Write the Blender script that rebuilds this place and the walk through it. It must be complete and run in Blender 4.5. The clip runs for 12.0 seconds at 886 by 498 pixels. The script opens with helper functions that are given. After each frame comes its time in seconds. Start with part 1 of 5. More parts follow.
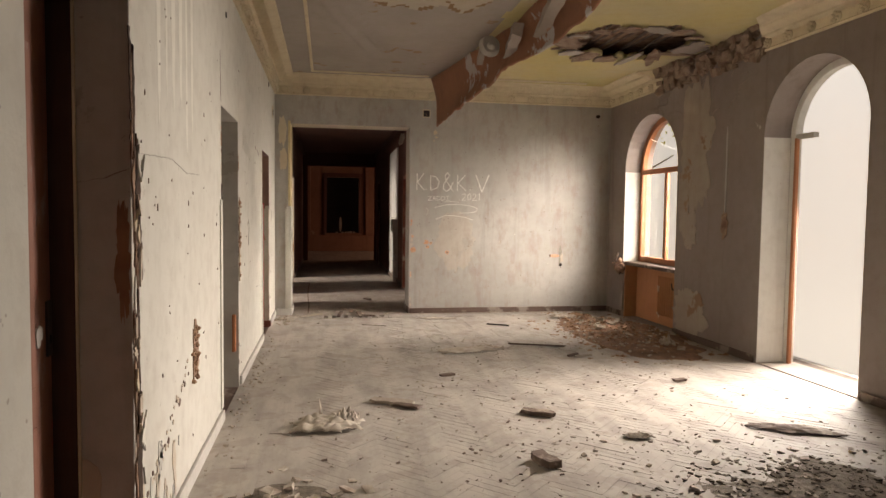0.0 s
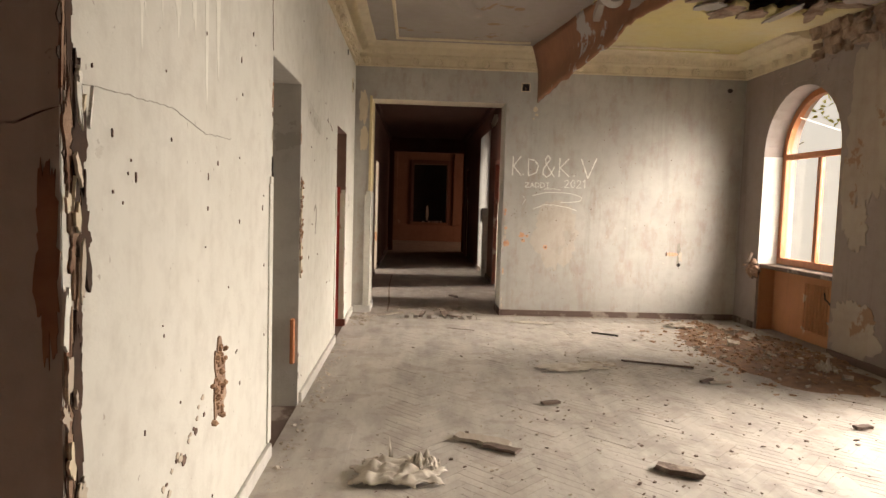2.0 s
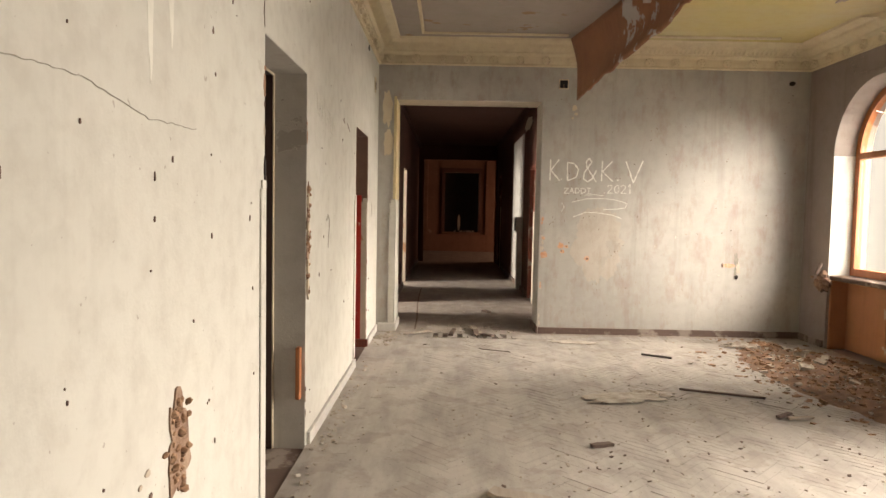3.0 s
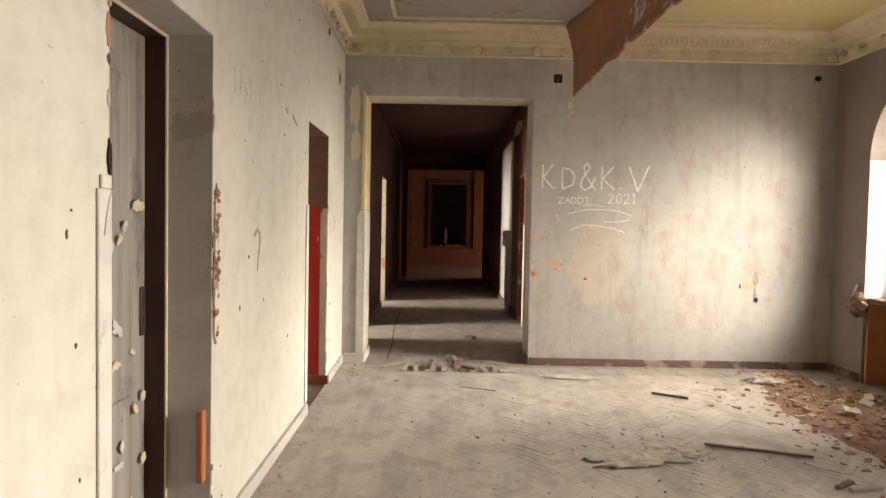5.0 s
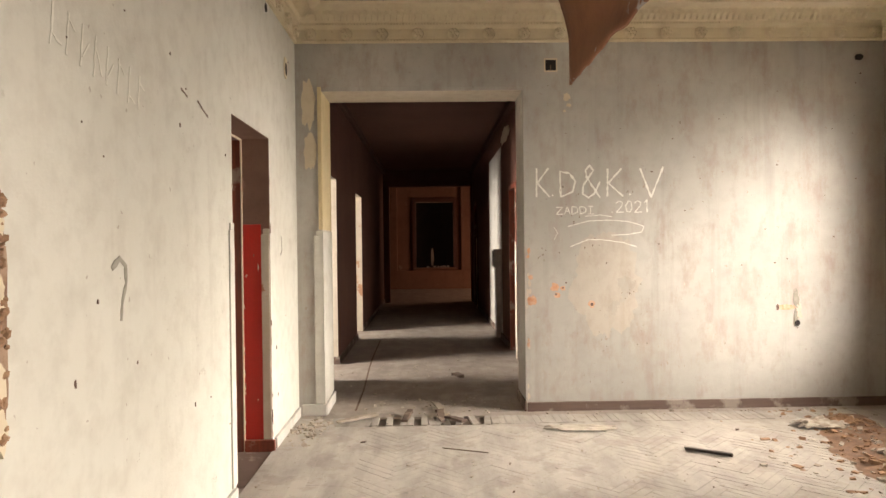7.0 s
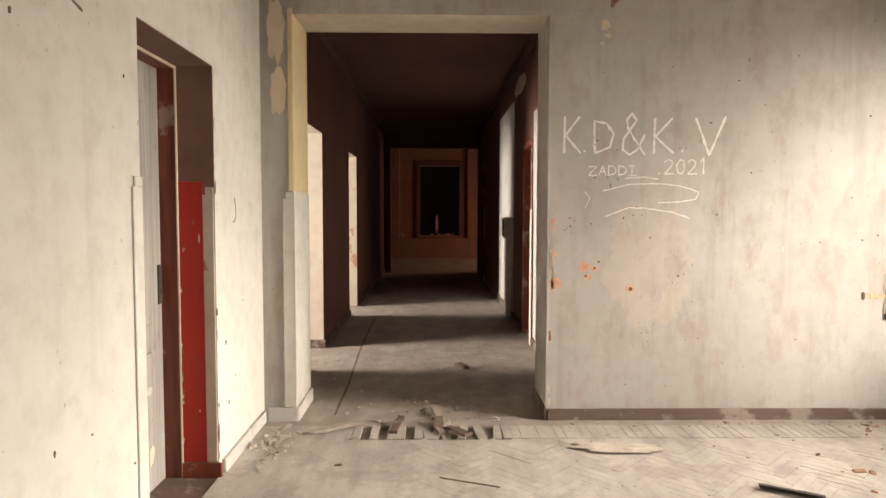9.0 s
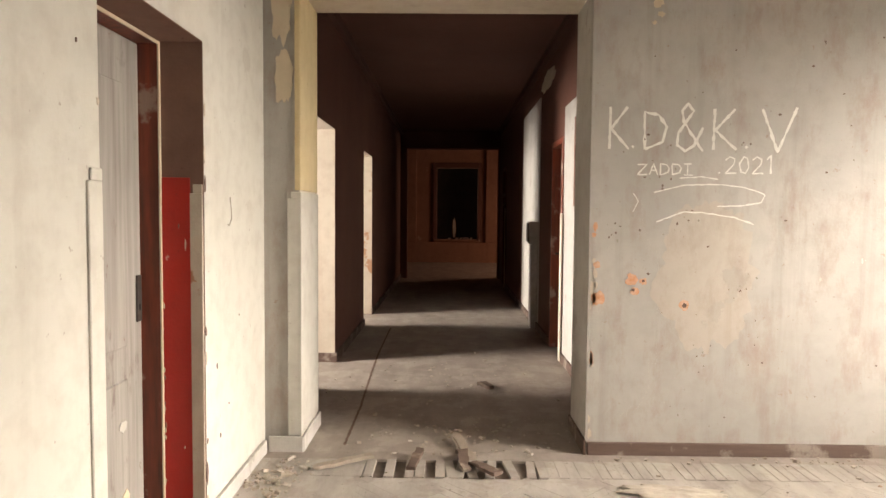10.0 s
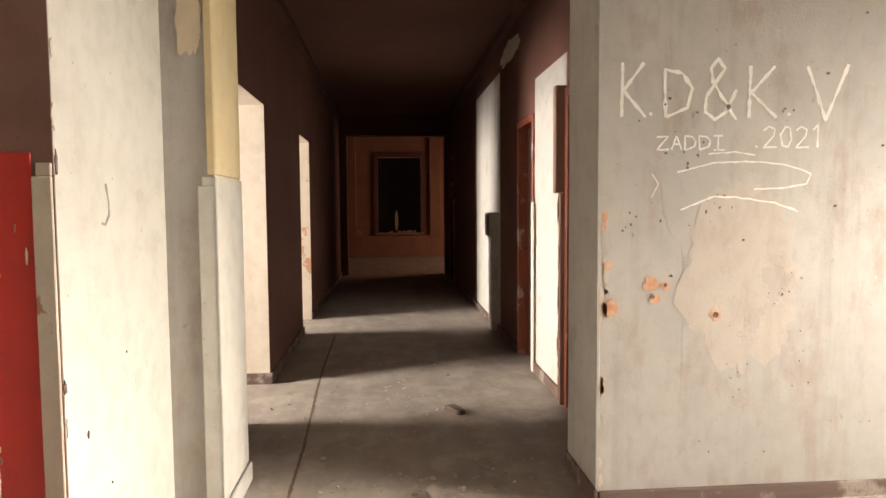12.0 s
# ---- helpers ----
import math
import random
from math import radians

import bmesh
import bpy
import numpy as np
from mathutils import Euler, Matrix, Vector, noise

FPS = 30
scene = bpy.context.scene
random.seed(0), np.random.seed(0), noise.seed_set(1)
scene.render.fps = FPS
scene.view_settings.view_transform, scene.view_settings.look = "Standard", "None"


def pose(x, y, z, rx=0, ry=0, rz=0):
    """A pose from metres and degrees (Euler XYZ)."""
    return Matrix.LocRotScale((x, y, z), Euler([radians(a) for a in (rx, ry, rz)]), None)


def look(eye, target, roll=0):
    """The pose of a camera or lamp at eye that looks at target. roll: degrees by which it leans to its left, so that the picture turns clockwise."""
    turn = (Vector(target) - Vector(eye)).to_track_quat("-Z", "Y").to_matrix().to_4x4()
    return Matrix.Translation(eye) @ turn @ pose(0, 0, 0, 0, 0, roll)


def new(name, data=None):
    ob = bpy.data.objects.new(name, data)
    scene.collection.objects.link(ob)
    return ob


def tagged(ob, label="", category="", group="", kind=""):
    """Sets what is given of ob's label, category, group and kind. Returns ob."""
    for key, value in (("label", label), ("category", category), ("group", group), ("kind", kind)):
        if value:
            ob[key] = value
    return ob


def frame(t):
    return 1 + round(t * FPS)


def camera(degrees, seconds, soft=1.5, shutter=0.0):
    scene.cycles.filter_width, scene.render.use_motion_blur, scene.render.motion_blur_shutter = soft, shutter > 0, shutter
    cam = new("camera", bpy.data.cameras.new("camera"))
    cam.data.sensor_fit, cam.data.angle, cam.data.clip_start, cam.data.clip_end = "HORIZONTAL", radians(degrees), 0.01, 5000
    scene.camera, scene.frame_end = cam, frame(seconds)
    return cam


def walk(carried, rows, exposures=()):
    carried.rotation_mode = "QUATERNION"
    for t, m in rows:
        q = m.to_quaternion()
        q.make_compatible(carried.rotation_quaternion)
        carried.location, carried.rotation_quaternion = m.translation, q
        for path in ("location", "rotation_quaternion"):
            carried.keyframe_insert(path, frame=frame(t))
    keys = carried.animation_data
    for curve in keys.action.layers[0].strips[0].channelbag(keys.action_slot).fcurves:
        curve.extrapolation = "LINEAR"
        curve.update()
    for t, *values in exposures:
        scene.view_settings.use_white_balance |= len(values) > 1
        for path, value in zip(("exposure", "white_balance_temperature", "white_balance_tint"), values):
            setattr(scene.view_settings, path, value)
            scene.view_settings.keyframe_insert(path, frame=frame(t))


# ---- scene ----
cam = camera(67.4, 12.0)
PATH = [
    (0, (-0.167, -0.212, 1.503), (0.177, 1.755, 1.395), 0.7),
    (0.5, (-0.149, -0.008, 1.501), (0.266, 1.943, 1.359), 1.3),
    (1, (-0.148, 0.322, 1.5), (0.23, 2.278, 1.324), -0.2),
    (1.5, (-0.093, 0.647, 1.488), (0.082, 2.634, 1.338), 0.6),
    (2, (-0.107, 0.971, 1.469), (-0.02, 2.964, 1.327), 1.7),
    (2.5, (-0.091, 1.265, 1.497), (-0.048, 3.259, 1.35), 0.4),
    (3, (-0.063, 1.67, 1.457), (-0.075, 3.667, 1.341), 1.1),
    (3.2, (-0.049, 1.784, 1.465), (-0.08, 3.78, 1.344), 1.3),
    (4.8, (0.094, 2.656, 1.44), (0.115, 4.655, 1.373), 1.0),
    (5, (0.076, 2.739, 1.455), (0.092, 4.738, 1.379), 1.1),
    (5.5, (0.077, 3.01, 1.447), (0.131, 5.009, 1.413), 0.8),
    (6, (0.11, 3.367, 1.429), (0.199, 5.364, 1.396), 0.9),
    (6.5, (0.172, 3.663, 1.436), (0.242, 5.661, 1.419), 0.6),
    (7, (0.21, 3.938, 1.443), (0.255, 5.938, 1.429), -0.7),
    (7.2, (0.245, 4.046, 1.413), (0.293, 6.046, 1.401), -0.4),
    (8.8, (0.253, 4.948, 1.458), (0.266, 6.945, 1.358), 0.1),
    (9, (0.264, 5.099, 1.447), (0.291, 7.096, 1.332), 0.1),
    (9.5, (0.262, 5.403, 1.451), (0.249, 7.4, 1.342), 1.8),
    (10, (0.205, 5.666, 1.445), (0.186, 7.663, 1.34), 0.5),
    (10.5, (0.167, 5.925, 1.437), (0.219, 7.922, 1.339), 0.5),
    (11, (0.136, 6.159, 1.449), (0.188, 8.157, 1.363), 2.0),
    (11.5, (0.119, 6.444, 1.446), (0.209, 8.44, 1.345), -0.8),
    (12, (0.062, 6.625, 1.435), (0.23, 8.614, 1.306), -0.4),
]
walk(cam, [(t, look(eye, target, roll)) for t, eye, target, roll in PATH],
     exposures=[(0.0, -0.90, 7000, 17), (0.5, -1.05, 7000, 17), (1.0, -1.24, 7000, 17), (1.5, -1.03, 7000, 16), (2.0, -0.68, 7000, 15), (2.5, -0.60, 7000, 14), (5.5, -0.47, 6950, 14), (7.2, -0.38, 6920, 14), (9.0, -0.48, 6900, 15), (12.0, -0.27, 6900, 15)])

# ---- world and light ----
world = bpy.data.worlds.new("world")
scene.world = world
world.use_nodes = True
wn = world.node_tree.nodes
sky = wn.new("ShaderNodeTexSky")
sky.sky_type = 'NISHITA'
sky.sun_disc = False
sky.sun_elevation = radians(45)
sky.sun_rotation = radians(90)
wn["Background"].inputs["Strength"].default_value = 0.12
world.node_tree.links.new(sky.outputs["Color"], wn["Background"].inputs["Color"])

sun_data = bpy.data.lights.new("sun", 'SUN')
sun_data.energy = 1.4
sun_data.angle = radians(14)
sun_data.color = (1.0, 0.93, 0.82)
sun = new("sun", sun_data)
sun.matrix_world = look((20, 5.6, 20.0), (0, 6.0, 0.0))


def area_lamp(x, y, z, wide, high, watts, aim, colour=(1.0, 0.95, 0.86), spread=150):
    """An area lamp: daylight at the arches, added light in side rooms and hall."""
    data = bpy.data.lights.new("area_light", 'AREA')
    data.shape = 'RECTANGLE'
    data.size, data.size_y = wide, high
    data.energy = watts
    data.color = colour
    data.spread = radians(spread)
    ob = new("area_light", data)
    ob.matrix_world = look((x, y, z), (x + aim[0], y + aim[1], z + aim[2]))
    return ob


area_lamp(4.75, 5.25, 1.55, 1.34, 2.8, 265, (-1, -0.36, -0.48), spread=88)
area_lamp(4.75, 8.35, 1.9, 1.5, 2.1, 60, (-1, 0.15, -0.50), spread=105)
area_lamp(4.78, 8.35, 1.9, 1.4, 1.9, 95, (-1, 0.02, -0.36), spread=54)
area_lamp(4.80, 8.25, 1.8, 1.3, 1.7, 62, (-1, 1.15, -0.55), spread=56)
# Two lamps stand in for unseen side-room windows; the walls there are solid.
area_lamp(-4.75, 11.0, 1.6, 1.1, 1.7, 255, (1, 0.16, -0.12), spread=90)
area_lamp(-4.75, 14.0, 1.6, 1.1, 1.7, 230, (1, 0.16, -0.12), spread=90)
# Added warm lamp to brighten the end hall, with no window behind it.
area_lamp(5.2, 23.0, 1.7, 2.0, 2.2, 100, (-1, 0, -0.45), (1.0, 0.60, 0.40))


# ---- materials ----
def shader(name, rough=0.8, metal=0.0):
    m = bpy.data.materials.new(name)
    m.use_nodes = True
    b = m.node_tree.nodes["Principled BSDF"]
    b.inputs["Roughness"].default_value = rough
    b.inputs["Metallic"].default_value = metal
    return m, m.node_tree.nodes, m.node_tree.links, b


def rgb(c):
    return (c[0], c[1], c[2], 1.0)


def noise_fac(n, l, co, scale, lo, hi, detail=6.0, rough=0.6):
    t = n.new("ShaderNodeTexNoise")
    t.inputs["Scale"].default_value = scale
    t.inputs["Detail"].default_value = detail
    t.inputs["Roughness"].default_value = rough
    l.new(co, t.inputs["Vector"])
    r = n.new("ShaderNodeMapRange")
    r.inputs["From Min"].default_value = lo
    r.inputs["From Max"].default_value = hi
    l.new(t.outputs["Fac"], r.inputs["Value"])
    return r.outputs["Result"], t.outputs["Fac"]


def blend(n, l, fac, a, b, kind='MIX'):
    m = n.new("ShaderNodeMix")
    m.data_type = 'RGBA'
    m.blend_type = kind
    for sock, v in ((m.inputs[0], fac), (m.inputs[6], a), (m.inputs[7], b)):
        if isinstance(v, (int, float)):
            sock.default_value = v
        elif isinstance(v, tuple):
            sock.default_value = rgb(v)
        else:
            l.new(v, sock)
    return m.outputs[2]


def times(n, l, a, b):
    m = n.new("ShaderNodeMath")
    m.operation = 'MULTIPLY'
    for sock, v in zip(m.inputs, (a, b)):
        if isinstance(v, (int, float)):
            sock.default_value = v
        else:
            l.new(v, sock)
    return m.outputs[0]


def coords(n, l, scale=(1, 1, 1)):
    g = n.new("ShaderNodeNewGeometry")
    m = n.new("ShaderNodeMapping")
    m.inputs["Scale"].default_value = scale
    l.new(g.outputs["Position"], m.inputs["Vector"])
    return m.outputs["Vector"]


def bump(n, l, bsdf, height, strength=0.3, dist=0.01):
    b = n.new("ShaderNodeBump")
    b.inputs["Strength"].default_value = strength
    b.inputs["Distance"].default_value = dist
    l.new(height, b.inputs["Height"])
    l.new(b.outputs["Normal"], bsdf.inputs["Normal"])


def plaster(name, base, cloud, dirt, bare, bare_at=0.70, speck=0.5, rough=0.85, drip=0.35, mottle=0.0, spot=(0.30, 0.20, 0.15)):
    """Old painted plaster: cloudy paint, runs of dirt, chips down to the bare coat."""
    m, n, l, b = shader(name, rough)
    co = coords(n, l)
    f1, _ = noise_fac(n, l, co, 0.8, 0.35, 0.68)
    c = blend(n, l, f1, base, cloud)
    tall = coords(n, l, (6, 6, 0.35))
    f2, _ = noise_fac(n, l, tall, 1.3, 0.55, 0.8)
    c = blend(n, l, times(n, l, f2, drip), c, dirt)
    f5, _ = noise_fac(n, l, co, 9.0, 0.45, 0.75)
    c = blend(n, l, times(n, l, f5, 0.22), c, dirt)
    f3, h3 = noise_fac(n, l, co, 2.3, bare_at, bare_at + 0.015, 9.0, 0.62)
    c = blend(n, l, f3, c, bare)
    f4, _ = noise_fac(n, l, co, 26.0, 0.72, 0.75, 2.0)
    c = blend(n, l, times(n, l, f4, speck), c, dirt)
    if mottle:
        f6, _ = noise_fac(n, l, coords(n, l, (1, 1, 0.45)), 5.5, 0.50, 0.72, 10.0, 0.7)
        c = blend(n, l, times(n, l, f6, mottle), c, spot)
        f7, _ = noise_fac(n, l, co, 17.0, 0.64, 0.70, 5.0, 0.7)
        c = blend(n, l, times(n, l, f7, mottle), c, spot)
    l.new(c, b.inputs["Base Color"])
    _, fine = noise_fac(n, l, co, 60.0, 0, 1)
    h = blend(n, l, 0.35, h3, fine)
    h = blend(n, l, f3, h, (0.1, 0.1, 0.1))
    bump(n, l, b, h, 0.35, 0.012)
    return m


def wood(name, a, b_col, wear, rough=0.6, worn=0.62, along=(1.5, 14, 14), random_tone=True, wear_amount=0.8, tone=0.35, grime=0.0):
    m, n, l, b = shader(name, rough)
    co = coords(n, l, along)
    f1, h1 = noise_fac(n, l, co, 2.0, 0.3, 0.7)
    c = blend(n, l, f1, a, b_col)
    co2 = coords(n, l)
    f2, _ = noise_fac(n, l, co2, 3.5, worn, worn + 0.06, 8.0)
    c = blend(n, l, times(n, l, f2, wear_amount), c, wear)
    if random_tone:
        i = n.new("ShaderNodeObjectInfo")
        g = n.new("ShaderNodeNewGeometry")
        w = n.new("ShaderNodeMath")
        w.operation = 'ADD'
        l.new(i.outputs["Random"], w.inputs[0])
        l.new(g.outputs["Random Per Island"], w.inputs[1])
        fr = n.new("ShaderNodeMath")
        fr.operation = 'FRACT'
        l.new(w.outputs[0], fr.inputs[0])
        c = blend(n, l, times(n, l, fr.outputs[0], tone), c, tuple(v * 0.55 for v in b_col))
    if grime:
        f3, _ = noise_fac(n, l, coords(n, l, (2.6, 0.7, 1)), 1.5, 0.42, 0.68, 9.0, 0.68)
        c = blend(n, l, times(n, l, f3, grime), c, tuple(v * 0.45 for v in b_col))
        f4, _ = noise_fac(n, l, co2, 38.0, 0.66, 0.70, 3.0)
        c = blend(n, l, times(n, l, f4, grime), c, tuple(v * 0.3 for v in b_col))
    l.new(c, b.inputs["Base Color"])
    bump(n, l, b, h1, 0.25, 0.004)
    return m


def simple(name, a, b_col, scale=6.0, rough=0.8, metal=0.0, strength=0.4, dist=0.01):
    m, n, l, b = shader(name, rough, metal)
    co = coords(n, l)
    f1, h1 = noise_fac(n, l, co, scale, 0.35, 0.65, 8.0)
    c = blend(n, l, f1, a, b_col)
    l.new(c, b.inputs["Base Color"])
    bump(n, l, b, h1, strength, dist)
    return m


M_WALL = plaster("wall_paint", (0.54, 0.52, 0.46), (0.61, 0.59, 0.53), (0.22, 0.17, 0.13), (0.50, 0.47, 0.41), 0.66, drip=0.16, mottle=0.08)
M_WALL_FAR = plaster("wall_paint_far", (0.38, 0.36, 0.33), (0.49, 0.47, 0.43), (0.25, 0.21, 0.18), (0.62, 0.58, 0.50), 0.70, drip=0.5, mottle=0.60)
# Wall paint darkened and browned: the backlit side's shade is in the colour.
M_WALL_EAST = plaster("wall_paint_shaded_side", (0.255, 0.21, 0.19), (0.31, 0.265, 0.24), (0.15, 0.11, 0.09), (0.58, 0.54, 0.47), 0.71, drip=0.55)
M_BARE = plaster("bare_plaster", (0.58, 0.52, 0.42), (0.46, 0.38, 0.30), (0.26, 0.16, 0.10), (0.40, 0.22, 0.13), 0.6)
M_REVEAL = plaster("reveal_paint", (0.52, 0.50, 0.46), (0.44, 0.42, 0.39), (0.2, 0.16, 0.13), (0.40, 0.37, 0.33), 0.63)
M_WHITE_REVEAL = plaster("white_reveal_paint", (0.76, 0.75, 0.70), (0.70, 0.69, 0.64), (0.35, 0.3, 0.25), (0.6, 0.56, 0.5), 0.72)
# Corridor walls: the passage's reddish shade is put into this dark base.
M_CORR = plaster("corridor_shaded_paint", (0.125, 0.050, 0.035), (0.17, 0.078, 0.056), (0.10, 0.05, 0.036), (0.40, 0.31, 0.25), 0.74)
# Darker copy of bare_plaster to sit in the shaded window wall.
M_BARE_EAST = plaster("bare_plaster_shaded", (0.44, 0.38, 0.31), (0.34, 0.28, 0.23), (0.2, 0.13, 0.09), (0.30, 0.19, 0.12), 0.6)
M_MASONRY = simple("crumbling_masonry", (0.22, 0.14, 0.10), (0.40, 0.31, 0.24), 9.0, 0.95, 0, 0.9, 0.03)
M_RUN = plaster("pale_wash_run", (0.72, 0.70, 0.63), (0.66, 0.64, 0.57), (0.34, 0.3, 0.25), (0.5, 0.47, 0.41), 0.66)
M_FADED = plaster("faded_brown_patch", (0.44, 0.395, 0.34), (0.52, 0.48, 0.42), (0.34, 0.24, 0.17), (0.44, 0.40, 0.35), 0.6, mottle=0.5)
M_STRIP = plaster("pale_wall_strip", (0.58, 0.54, 0.47), (0.52, 0.48, 0.42), (0.34, 0.24, 0.17), (0.48, 0.43, 0.36), 0.68, mottle=0.25)
M_END = plaster("stained_end_wall", (0.36, 0.20, 0.13), (0.28, 0.15, 0.10), (0.12, 0.05, 0.03), (0.42, 0.28, 0.19), 0.66)
M_CORR_LIGHT = plaster("corridor_jamb_paint", (0.66, 0.60, 0.50), (0.58, 0.51, 0.42), (0.3, 0.18, 0.12), (0.5, 0.36, 0.25), 0.66)
# Corridor ceiling, likewise darkened so the colour carries the shade.
M_CORR_CEIL = plaster("corridor_ceiling_shaded", (0.12, 0.052, 0.038), (0.15, 0.072, 0.054), (0.09, 0.06, 0.045), (0.18, 0.11, 0.085), 0.75)
M_CEIL = plaster("ceiling_whitewash", (0.42, 0.37, 0.335), (0.35, 0.305, 0.27), (0.26, 0.27, 0.16), (0.33, 0.23, 0.14), 0.64, drip=0.0)
# Yellow light on the ceiling's window side, put into the colour.
M_CEIL_YELLOW_LIT = plaster("ceiling_yellow_light", (0.60, 0.51, 0.22), (0.56, 0.50, 0.32), (0.45, 0.32, 0.12), (0.5, 0.36, 0.16), 0.72, drip=0.0)
M_CEIL_CREAM = plaster("ceiling_bared_plaster", (0.52, 0.47, 0.37), (0.46, 0.41, 0.33), (0.36, 0.26, 0.15), (0.42, 0.30, 0.16), 0.66, drip=0.0)
M_CEIL_TORN = plaster("ceiling_torn_edge", (0.30, 0.19, 0.09), (0.24, 0.15, 0.08), (0.16, 0.09, 0.05), (0.36, 0.26, 0.15), 0.62, drip=0.0)
M_CORNICE = plaster("cornice_plaster", (0.74, 0.66, 0.48), (0.66, 0.57, 0.41), (0.34, 0.22, 0.12), (0.5, 0.38, 0.24), 0.74, drip=0.1)
M_SCAR = simple("raw_brick_and_mortar", (0.16, 0.08, 0.05), (0.38, 0.26, 0.18), 9.0, 0.95, 0, 0.9, 0.03)
M_DARK_HOLE = simple("dark_cavity", (0.03, 0.018, 0.012), (0.07, 0.035, 0.02), 8.0, 0.95)
M_FLAP = plaster("torn_lining", (0.33, 0.15, 0.08), (0.26, 0.12, 0.07), (0.12, 0.06, 0.04), (0.46, 0.43, 0.42), 0.56)
M_RED = plaster("red_gloss_paint", (0.50, 0.018, 0.008), (0.42, 0.014, 0.007), (0.25, 0.02, 0.01), (0.55, 0.38, 0.3), 0.70, rough=0.45, drip=0.15)
M_BROWN_PAINT = plaster("brown_stained_paint", (0.20, 0.11, 0.08), (0.26, 0.15, 0.11), (0.1, 0.04, 0.03), (0.4, 0.3, 0.24), 0.74)
M_DARK_FRAME = wood("dark_brown_frame", (0.06, 0.022, 0.012), (0.035, 0.012, 0.008), (0.25, 0.06, 0.02), 0.55, 0.68, (14, 14, 1.5), False)
M_ORANGE = wood("orange_window_wood", (0.42, 0.16, 0.055), (0.34, 0.11, 0.04), (0.2, 0.08, 0.04), 0.5, 0.66, (14, 14, 1.5), False)
M_NICHE = plaster("orange_niche_paint", (0.50, 0.24, 0.11), (0.44, 0.20, 0.10), (0.26, 0.11, 0.05), (0.56, 0.44, 0.32), 0.68)
def weathered(name, pale, grey, dark, rust, rough=0.6):
    """Worn door paint: long upright streaks, a grimy grain and a few rusty flecks."""
    m, n, l, b = shader(name, rough)
    tall = coords(n, l, (20, 20, 0.9))
    f1, h1 = noise_fac(n, l, tall, 1.2, 0.35, 0.66, 8.0)
    c = blend(n, l, f1, pale, grey)
    co = coords(n, l, (1, 1, 0.5))
    f2, h2 = noise_fac(n, l, co, 6.0, 0.55, 0.66, 10.0, 0.7)
    c = blend(n, l, times(n, l, f2, 0.75), c, dark)
    f3, _ = noise_fac(n, l, co, 11.0, 0.66, 0.69, 8.0, 0.7)
    c = blend(n, l, f3, c, rust)
    l.new(c, b.inputs["Base Color"])
    bump(n, l, b, blend(n, l, 0.5, h1, h2), 0.5, 0.01)
    return m


M_LEAF_WHITE = weathered("flaking_white_door_paint", (0.33, 0.305, 0.275), (0.21, 0.185, 0.165), (0.12, 0.085, 0.07), (0.14, 0.05, 0.03))
M_LEAF_RED = weathered("flaking_red_brown_door", (0.30, 0.13, 0.085), (0.22, 0.085, 0.05), (0.34, 0.30, 0.27), (0.42, 0.05, 0.03))
M_SKIRT = wood("dusty_brown_skirting", (0.14, 0.09, 0.07), (0.10, 0.062, 0.048), (0.32, 0.27, 0.23), 0.7, 0.54, (2, 2, 14), False)
M_PARQUET = wood("dusty_parquet_oak", (0.405, 0.36, 0.315), (0.34, 0.295, 0.255), (0.46, 0.42, 0.375), 0.68, 0.42, (5, 5, 5), True, 0.8, 0.14, 0.55)
M_SUBFLOOR = simple("dusty_subfloor", (0.13, 0.10, 0.08), (0.24, 0.20, 0.165), 5.0, 0.9)
M_CORR_FLOOR = wood("dusty_screed", (0.35, 0.30, 0.26), (0.29, 0.245, 0.21), (0.40, 0.35, 0.305), 0.75, 0.5, (3, 3, 3), False, 0.7, 0.0, 0.4)
M_RUBBLE = simple("plaster_rubble", (0.52, 0.47, 0.40), (0.30, 0.24, 0.19), 14.0, 0.95)
M_RUBBLE_RED = simple("brick_rubble", (0.36, 0.22, 0.13), (0.22, 0.12, 0.07), 11.0, 0.95)
M_DUST_RED = simple("brick_dust_heap", (0.26, 0.150, 0.090), (0.14, 0.08, 0.052), 9.0, 0.98, 0, 0.8, 0.02)
M_DUST = simple("grey_dust_heap", (0.21, 0.175, 0.14), (0.10, 0.08, 0.06), 22.0, 0.98, 0, 0.8, 0.02)
M_RAG = simple("dirty_cloth", (0.50, 0.45, 0.38), (0.33, 0.28, 0.23), 8.0, 0.9)
M_OLDWOOD = wood("weathered_scrap_wood", (0.16, 0.11, 0.085), (0.09, 0.06, 0.045), (0.34, 0.28, 0.23), 0.8, 0.56, (4, 4, 14), False)
M_LATH = wood("grey_lath", (0.40, 0.34, 0.28), (0.30, 0.25, 0.2), (0.5, 0.45, 0.38), 0.8, 0.6, (14, 2, 14))
M_CHALK = simple("white_chalk", (0.84, 0.83, 0.78), (0.74, 0.73, 0.68), 30.0, 0.95)
M_BLACK = simple("black_iron", (0.02, 0.016, 0.014), (0.05, 0.03, 0.02), 20.0, 0.6)
M_METAL = simple("pale_metal_box", (0.55, 0.53, 0.5), (0.42, 0.4, 0.37), 12.0, 0.4, 0.3)
# Near-black that stands in for the shade inside holes and the niche.
M_HOLE_BLACK = simple("hole_black", (0.012, 0.007, 0.006), (0.02, 0.012, 0.01), 6.0, 0.9)
M_GRASS = simple("dry_ground", (0.16, 0.15, 0.08), (0.22, 0.19, 0.11), 0.5, 0.95)
